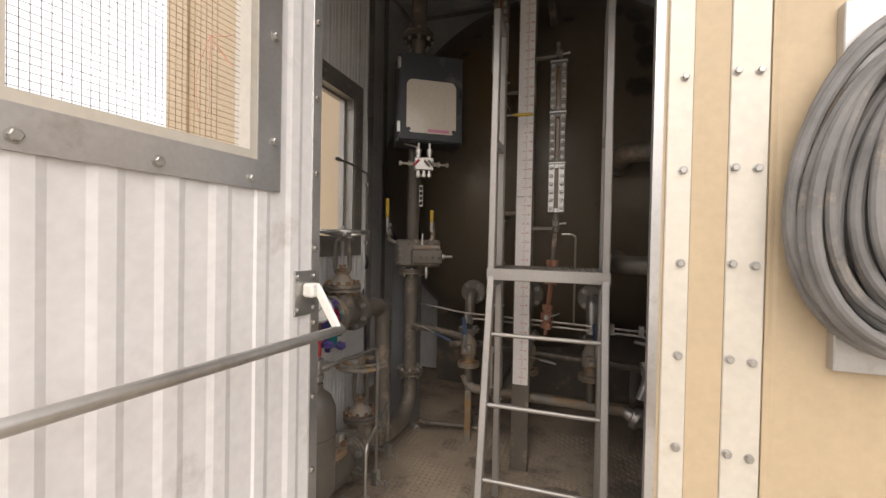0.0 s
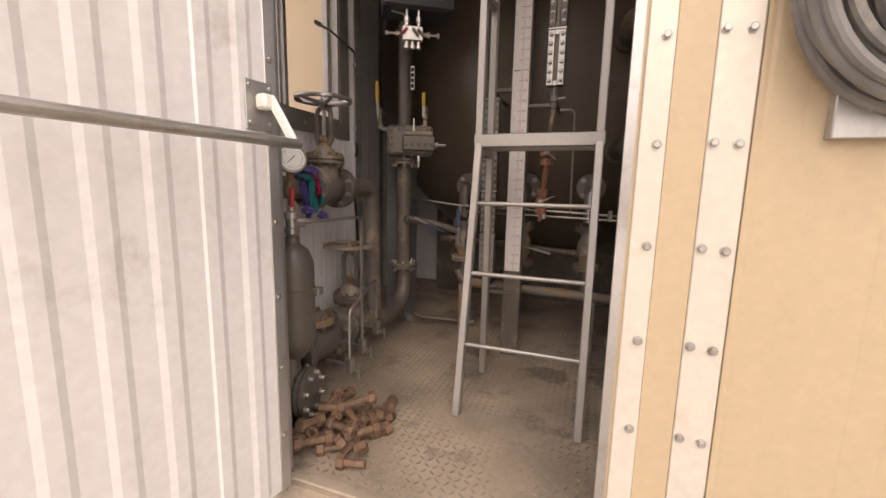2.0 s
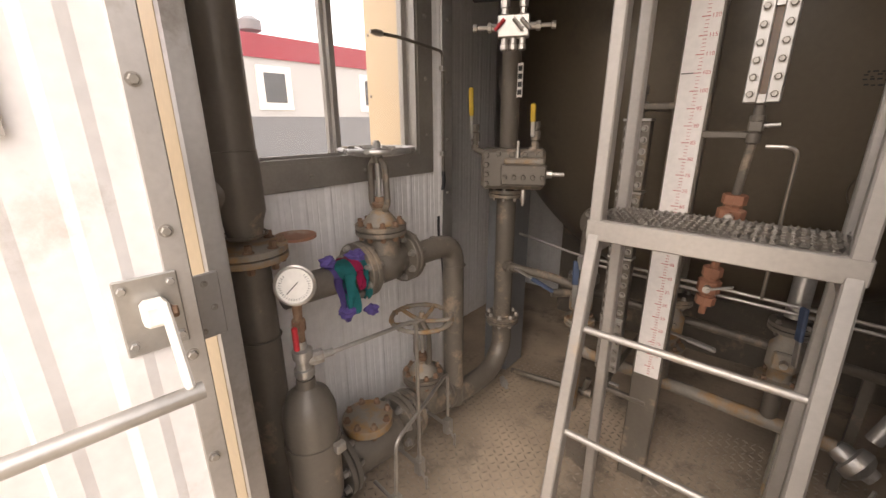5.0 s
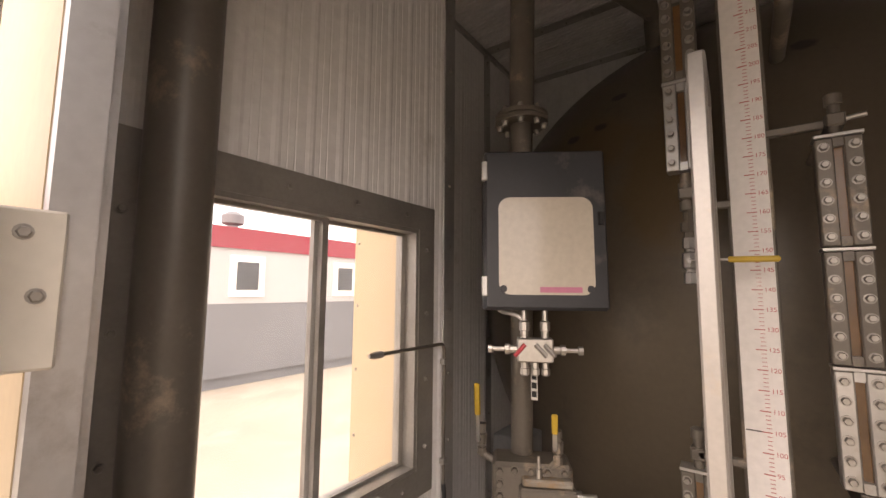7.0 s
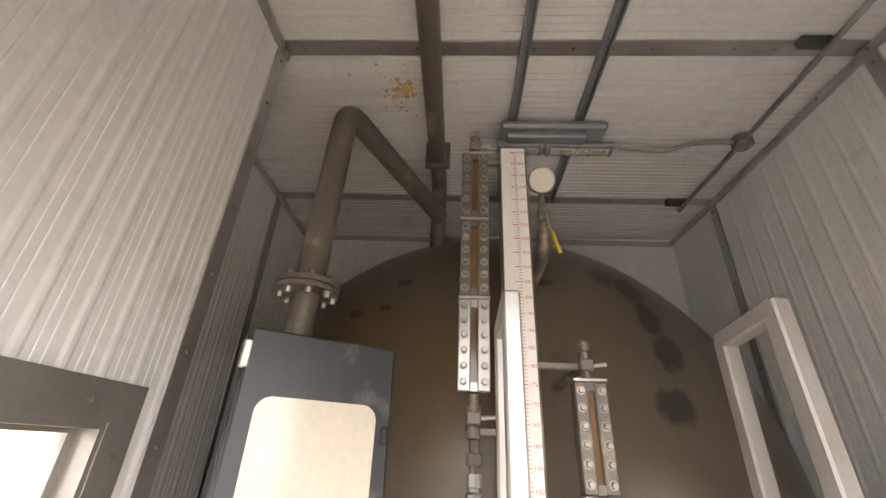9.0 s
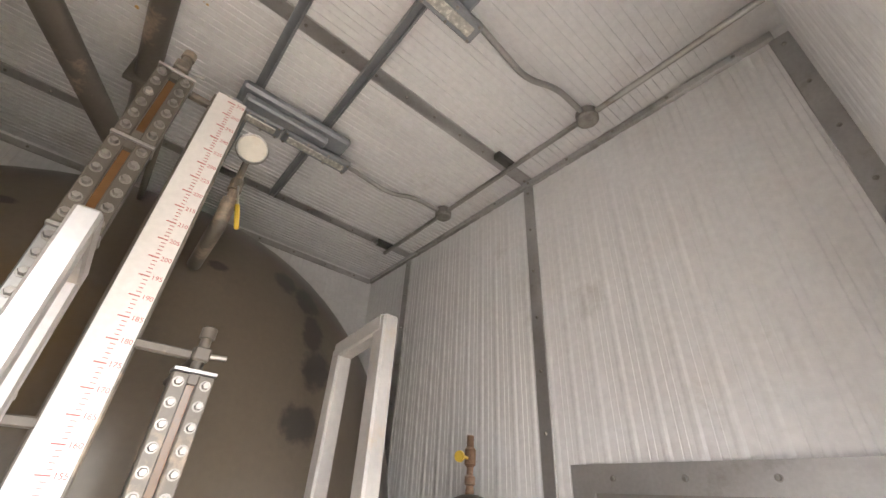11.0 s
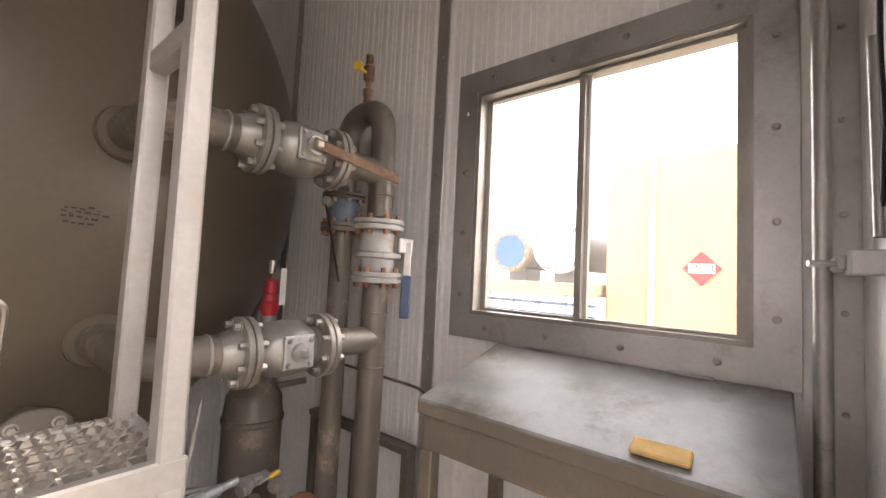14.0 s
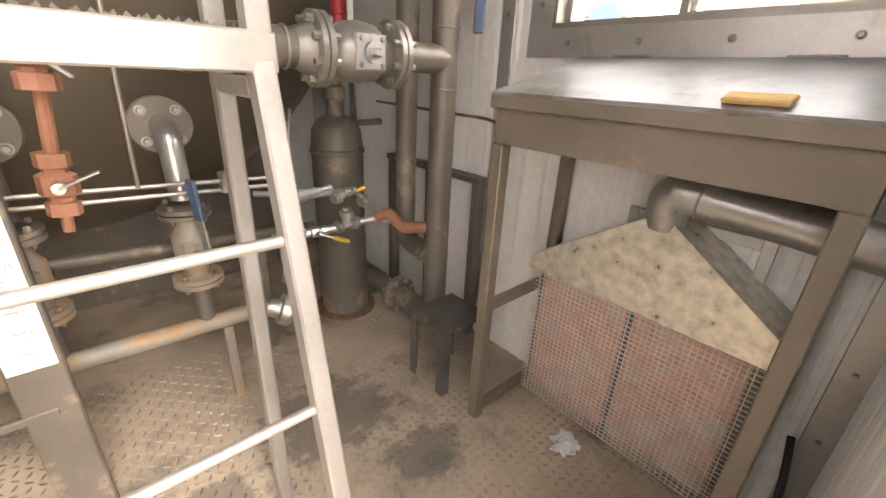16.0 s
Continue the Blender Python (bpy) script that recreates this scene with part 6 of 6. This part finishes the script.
# ---- ceiling: pipes, lamps, conduit ----
vp = thing("vent_pipe", (-0.32, 2.6, 3.0), "painted vent pipe running under the ceiling to the vessel", "pipe")
part("pipe", P([(-0.80, 1.43, 3.48), (-0.60, 1.43, 3.47), (-0.33, 1.60, 3.47), (-0.325, 3.22, 3.46), (-0.325, 3.30, 2.95)], 0.043, 0.07, 20), M_PAINT, vp)
part("clamp", B((-0.39, 2.95, 3.40), (-0.26, 2.975, ZC - 0.005), 0.003), M_PAINT, vp)
for x in (0.05, 0.37):
    us = thing("strut_channel", (x, 2.2, 3.54), "slotted grey strut channel screwed to the ceiling", "channel", "ceiling struts")
    bm = bmesh.new()
    box(bm, (x - 0.02, Y0 + 0.03, 3.515), (x - 0.012, 3.46, 3.553))
    box(bm, (x + 0.012, Y0 + 0.03, 3.515), (x + 0.02, 3.46, 3.553))
    box(bm, (x - 0.012, Y0 + 0.03, 3.54), (x + 0.012, 3.46, 3.553))
    part("channel", bm, M_LIGHT, us, "", False)


def lamp(y):
    l = thing("ceiling_lamp", (0.26, y, 3.44), "grey explosion-proof strip lamp, unlit, under the ceiling", "lamp", "strip lamps")
    part("housing", B((-0.01, y - 0.075, 3.47), (0.50, y + 0.075, 3.514), 0.012), M_LIGHT, l)
    part("gear_box", B((0.02, y - 0.05, 3.43), (0.40, y + 0.01, 3.47), 0.008), M_LIGHT, l)
    for x0, x1 in ((-0.02, 0.21), (0.22, 0.56)):
        fr_ = bmesh.new()
        box(fr_, (x0, y + 0.02, 3.435), (x1, y + 0.10, 3.468), 0.006)
        f = part("lens_frame", fr_, M_LIGHT, l)
        part("lens", B((x0 + 0.025, y + 0.04, 3.428), (x1 - 0.025, y + 0.08, 3.436), 0.003), M_LENS, f)
        for k in range(4):
            xx = x0 + 0.015 + k * (x1 - x0 - 0.03) / 3
            for yy in (y + 0.028, y + 0.092):
                part("screw", hexbolt(bmesh.new(), (xx, yy, 3.435), (0, 0, -1), 0.005, 0.005), M_BOLT, f)
    return l


lamp(2.80)
lamp(1.86)
cd = thing("conduit", (1.2, 2.4, 3.50), "galvanised conduit with cast junction boxes on the ceiling", "conduit")
part("long_run", C((1.20, Y0 + 0.03, 3.505), (1.20, 3.50, 3.505), 0.013, 12), M_STEEL, cd)
for y in (1.88, 2.86):
    part("branch", P([(0.54, y + 0.02, 3.485), (0.85, y + 0.05, 3.485), (0.98, y, 3.505), (1.20, y, 3.505)], 0.0125, 0.08, 12), M_STEEL, cd)
    part("junction_box", lathe(bmesh.new(), (1.20, y, 3.475), (0, 0, 1), [(0, 0.04), (0.008, 0.048), (0.05, 0.048), (0.06, 0.04)], 20), M_BOLT, cd)
for y in (2.33, 3.45):
    part("clip_bar", B((1.10, y - 0.02, 3.515), (1.22, y + 0.02, 3.552), 0.003), M_STOOL, cd)
tg = thing("pressure_gauge", (0.09, 2.5, 2.80), "brass-faced pressure gauge on a cock above the vessel", "gauge", "pressure gauges")
g3 = Vector((-0.1, -1, -0.45)).normalized()
cg = Vector((0.095, 2.46, 2.95))
part("case", lathe(bmesh.new(), cg - g3 * 0.02, g3, [(0, 0.042), (0.03, 0.046), (0.034, 0.05), (0.040, 0.046), (0.038, 0.042)], 30), M_STEEL, tg)
part("dial", lathe(bmesh.new(), cg + g3 * 0.017, g3, [(0, 0.042), (0.002, 0.042)], 30), M_CREAM, tg)
part("cock", lathe(bmesh.new(), (0.095, 2.48, 2.74), (0, 0, 1), [(0, 0.014), (0.05, 0.014), (0.052, 0.02), (0.09, 0.02), (0.092, 0.012), (0.17, 0.010)], 10), M_PAINT, tg)
part("elbow", P([(0.095, 2.48, 2.76), (0.095, 2.50, 2.68), (0.10, 2.83, 2.68)], 0.022, 0.04, 14), M_PAINT, tg)
lever(tg, (0.10, 2.46, 2.80), (0.135, 2.45, 2.66), 0.013, M_STEEL, M_YELLOW)
ru = thing("ceiling_rust_stain", (-0.42, 2.60, ZC - 0.012), "orange rust stain splashed on the ceiling sheet", "stain")
rnd = random.Random(8)
M_STAIN = mat("rust_stain", (0.72, 0.50, 0.22), 0.7, 0, 0.3, 20, 0.1)
for k in range(110):
    a, rr = rnd.uniform(0, 6.28), abs(rnd.gauss(0, 0.075))
    s = rnd.uniform(0.002, 0.009) if rr > 0.05 else rnd.uniform(0.005, 0.014)
    x, y = -0.47 + 1.1 * rr * math.cos(a), 2.60 + rr * math.sin(a)
    part("spot", lathe(bmesh.new(), (x, y, ZC - 0.0085 - k * 0.00006), (0, 0, 1), [(0, s), (0.001, s * 0.9)], 9, rnd.uniform(0, 1)), M_STAIN, ru)

# ---- loose studs and nuts on the floor ----
rnd = random.Random(11)


def stud_bolt(p, yaw, pitch, L, nuts):
    m = Matrix.Translation(p) @ pose(0, 0, 0, 0, pitch, yaw)
    s = thing("stud_bolt", p, "rusty threaded stud with heavy hex nuts on the floor", "bolt", "loose studs")
    prof = []
    n = int(L / 0.006)
    for i in range(n + 1):
        prof.append((i * 0.006, 0.0125 if i % 2 else 0.0140))
    d = m.to_3x3() @ Vector((1, 0, 0))
    part("stud", lathe(bmesh.new(), p, d, prof, 10), M_RUST, s)
    for t in nuts:
        part("nut", lathe(bmesh.new(), Vector(p) + d * (L * t), d, [(0, 0.022), (0.002, 0.025), (0.024, 0.025), (0.026, 0.022)], 6), M_RUST, s)


def loose_nut(p, axis):
    s = thing("hex_nut", p, "rusty heavy hex nut lying on the pile", "nut", "loose nuts")
    d, u, v = frame_of(axis)
    bm = bmesh.new()
    rings = []
    for h, r, n6 in ((0, 0.0135, 0), (0, 0.025, 1), (0.025, 0.025, 1), (0.025, 0.0135, 0)):
        ring = []
        for k in range(12):
            a = k * math.pi / 6
            rr = r * (math.cos(math.pi / 6) / math.cos((a % (math.pi / 3)) - math.pi / 6)) if n6 else r
            ring.append(bm.verts.new(Vector(p) + d * h + (u * math.cos(a) + v * math.sin(a)) * rr))
        rings.append(ring)
    for i in range(4):
        a, b = rings[i], rings[(i + 1) % 4]
        for k in range(12):
            bm.faces.new((a[k], a[(k + 1) % 12], b[(k + 1) % 12], b[k]))
    part("nut", bm, M_RUST, s)


for k in range(30):
    layer = 0 if k < 17 else (1 if k < 25 else 2)
    spread = (1.0, 0.7, 0.4)[layer]
    x = -0.475 + rnd.uniform(-0.12, 0.16) * spread
    y = 1.40 + rnd.uniform(-0.16, 0.17) * spread
    stud_bolt((x, y, 0.024 + 0.036 * layer), rnd.uniform(0, 360), rnd.uniform(-14, 3) if layer else 0, rnd.choice((0.10, 0.12, 0.14)), rnd.choice(((0.0,), (0.0, 0.8), (0.75,), (0.05, 0.8))))
for k in range(16):
    layer = 0 if k < 8 else 1
    x = -0.46 + rnd.uniform(-0.13, 0.19)
    y = 1.39 + rnd.uniform(-0.17, 0.18)
    loose_nut((x, y, 0.022 + 0.045 * layer * rnd.uniform(0.5, 1.4)), (rnd.uniform(-1, 1), rnd.uniform(-1, 1), rnd.uniform(0.1, 0.8)))
stud_bolt((-0.375, 1.69, 0.024), -75, 0, 0.10, (0.0, 0.8))
loose_nut((-0.335, 1.585, 0.0), (0, 0, 1))

# ---- outside ----
sd = thing("site_trailer", (-9.5, 8.0, GROUND), "white and grey site trailer with a red roof band", "building")
SX, SZ = -9.3, GROUND
part("lower_wall", B((SX - 3, -6, SZ + 0.25), (SX, 26, SZ + 1.85)), M_SHEDG, sd)
part("upper_wall", B((SX - 3, -6, SZ + 1.85), (SX + 0.01, 26, SZ + 3.1)), M_SHEDW, sd)
part("roof_band", B((SX - 3.1, -6.1, SZ + 3.1), (SX + 0.06, 26.1, SZ + 3.58)), M_SHEDR, sd)
part("skirt", B((SX - 2.9, -5.9, SZ), (SX - 0.1, 25.9, SZ + 0.25)), M_SHEDG, sd)
for y in (1.0, 6.1, 9.0, 14.0):
    w = part("window", B((SX - 0.05, y - 0.42, SZ + 2.0), (SX + 0.05, y + 0.42, SZ + 2.95)), M_WHITE, sd)
    part("window_pane", B((SX + 0.045, y - 0.26, SZ + 2.16), (SX + 0.06, y + 0.26, SZ + 2.8)), M_DARK, w)
part("roof_vent", lathe(bmesh.new(), (SX - 0.6, 6.0, SZ + 3.55), (0, 0, 1), [(0, 0.12), (0.15, 0.12), (0.2, 0.25), (0.4, 0.25), (0.5, 0.1)], 16), M_TANKG, sd)
tk_ = thing("steel_tank", (7.0, 1.4, GROUND), "tan rectangular steel tank with ribs and a red placard", "tank")
part("body", B((5.7, -1.5, GROUND + 0.2), (8.0, 3.05, 3.05), 0.03), M_TANK, tk_)
for y in (2.46, 1.2, 0.0):
    part("rib", B((5.64, y, GROUND + 0.2), (5.7, y + 0.06, 3.05)), M_CREAM, tk_)
part("base", B((5.8, -1.3, GROUND), (7.9, 2.9, GROUND + 0.2)), M_PAINT, tk_)
plc = part("placard", B((5.675, -0.14, -0.14), (5.68, 0.14, 0.14), 0, Matrix.Translation((0, 1.97, 1.62)) @ pose(0, 0, 0, 45, 0, 0)), M_RED, tk_, "red diamond hazard placard")
part("number_field", B((5.668, 1.97 - 0.13, 1.565), (5.674, 1.97 + 0.13, 1.675)), M_WHITE, plc)
cu = bpy.data.curves.new("placard_number", 'FONT')
cu.body = "2924"
cu.size = 0.125
cu.align_x, cu.align_y = 'CENTER', 'CENTER'
tmp = bpy.data.objects.new("placard_number", cu)
scene.collection.objects.link(tmp)
me = bpy.data.meshes.new_from_object(tmp.evaluated_get(bpy.context.evaluated_depsgraph_get()))
bpy.data.objects.remove(tmp)
me.transform(pose(5.664, 1.97, 1.62, 90, 0, -90))
me.transform(Matrix.Translation(-base_of(tk_)))
me.materials.append(M_DARKINK)
num = new("placard_number", me)
num.parent = plc
for k, (y, z, r, m_) in enumerate(((4.35, 1.80, 0.30, M_SKYBLUE), (3.62, 1.86, 0.36, M_WHITE))):
    e = thing("pipe_end", (5.6, y, z - r), "flanged pipe end with a blue plug" if k == 0 else "white blind flange ringed with bolts", "flange", "pipe ends")
    part("barrel", C((5.5, y, z), (7.5, y, z), r * 0.85, 28), M_TANKG, e)
    part("cradle", B((5.7, y - 0.15, 1.38), (6.2, y + 0.15, z - r * 0.8), 0.01), M_TANKG, e)
    f = part("flange_ring", lathe(bmesh.new(), (5.45, y, z), (1, 0, 0), [(0, r * 0.98), (0.01, r), (0.12, r)], 32), M_RUSTPAINT if k == 0 else M_WHITE, e)
    part("plug", lathe(bmesh.new(), (5.44, y, z), (1, 0, 0), [(0, r * 0.78), (0.02, r * 0.8)], 32), m_, e)
    for i in range(16):
        a = i * math.pi / 8
        part("bolt", hexbolt(bmesh.new(), (5.45, y + 0.89 * r * math.cos(a), z + 0.89 * r * math.sin(a)), (-1, 0, 0), 0.02, 0.03), M_BOLT, f)
pk = thing("pipe_rack", (6.2, 4.3, GROUND), "tan and white slatted pipe rack under the pipe ends", "rack")
part("base", B((5.6, 3.1, GROUND), (8.0, 9.0, 0.55), 0.02), M_TANKG, pk)
part("shelf", B((5.45, 3.1, 1.20), (8.0, 9.0, 1.38), 0.01), M_TANK, pk)
for k in range(10):
    part("slat", B((5.5, 3.5 + k * 0.4, 0.55), (5.56, 3.56 + k * 0.4, 1.20)), M_WHITE, pk)
for k in range(4):
    part("rail", B((5.48, 3.1, 0.62 + k * 0.15), (5.5, 7.5, 0.66 + k * 0.15)), M_BLUE, pk)
lt = thing("lattice_mast", (-6.5, -2.0, GROUND), "grey steel lattice mast in the yard", "mast")
for sx in (-1, 1):
    for sy in (-1, 1):
        part("leg", C((-6.5 + sx * 0.5, -3.0 + sy * 0.5, GROUND), (-6.5 + sx * 0.5, -3.0 + sy * 0.5, 9), 0.06, 8), M_TANKG, lt)
for k in range(9):
    part("brace", C((-6.0, -3.5, GROUND + k), (-6.0, -2.5, GROUND + k + 1), 0.03, 6), M_TANKG, lt)
    part("brace", C((-6.0, -2.5, GROUND + k), (-6.0, -3.5, GROUND + k + 1), 0.03, 6), M_TANKG, lt)

# ---- tread lugs of the floor plate ----
tv_, tf_ = [], []
nx, ny = int((X1 - X0 - 0.1) / 0.030), int((2.95 - Y0) / 0.030)
for i in range(nx):
    for j in range(ny):
        x, y = X0 + 0.07 + i * 0.030, Y0 + 0.05 + j * 0.030
        a = math.radians(45 if (i + j) % 2 else -45) + 0.25
        c, s = math.cos(a), math.sin(a)
        n0 = len(tv_)
        for u, v, z in ((-0.0135, 0, 0), (0, -0.005, 0), (0.0135, 0, 0), (0, 0.005, 0), (-0.008, 0, 0.0035), (0.008, 0, 0.0035)):
            tv_.append((x + u * c - v * s, y + u * s + v * c, z))
        tf_ += [(n0, n0 + 1, n0 + 5, n0 + 4), (n0 + 1, n0 + 2, n0 + 5), (n0 + 2, n0 + 3, n0 + 4, n0 + 5), (n0 + 3, n0, n0 + 4)]
me = bpy.data.meshes.new("tread_lugs")
me.from_pydata(tv_, [], tf_)
me.materials.append(M_TREAD)
tl = new("tread_lugs", me)
tl.parent = floor
tagged(tl, kind="stuff")
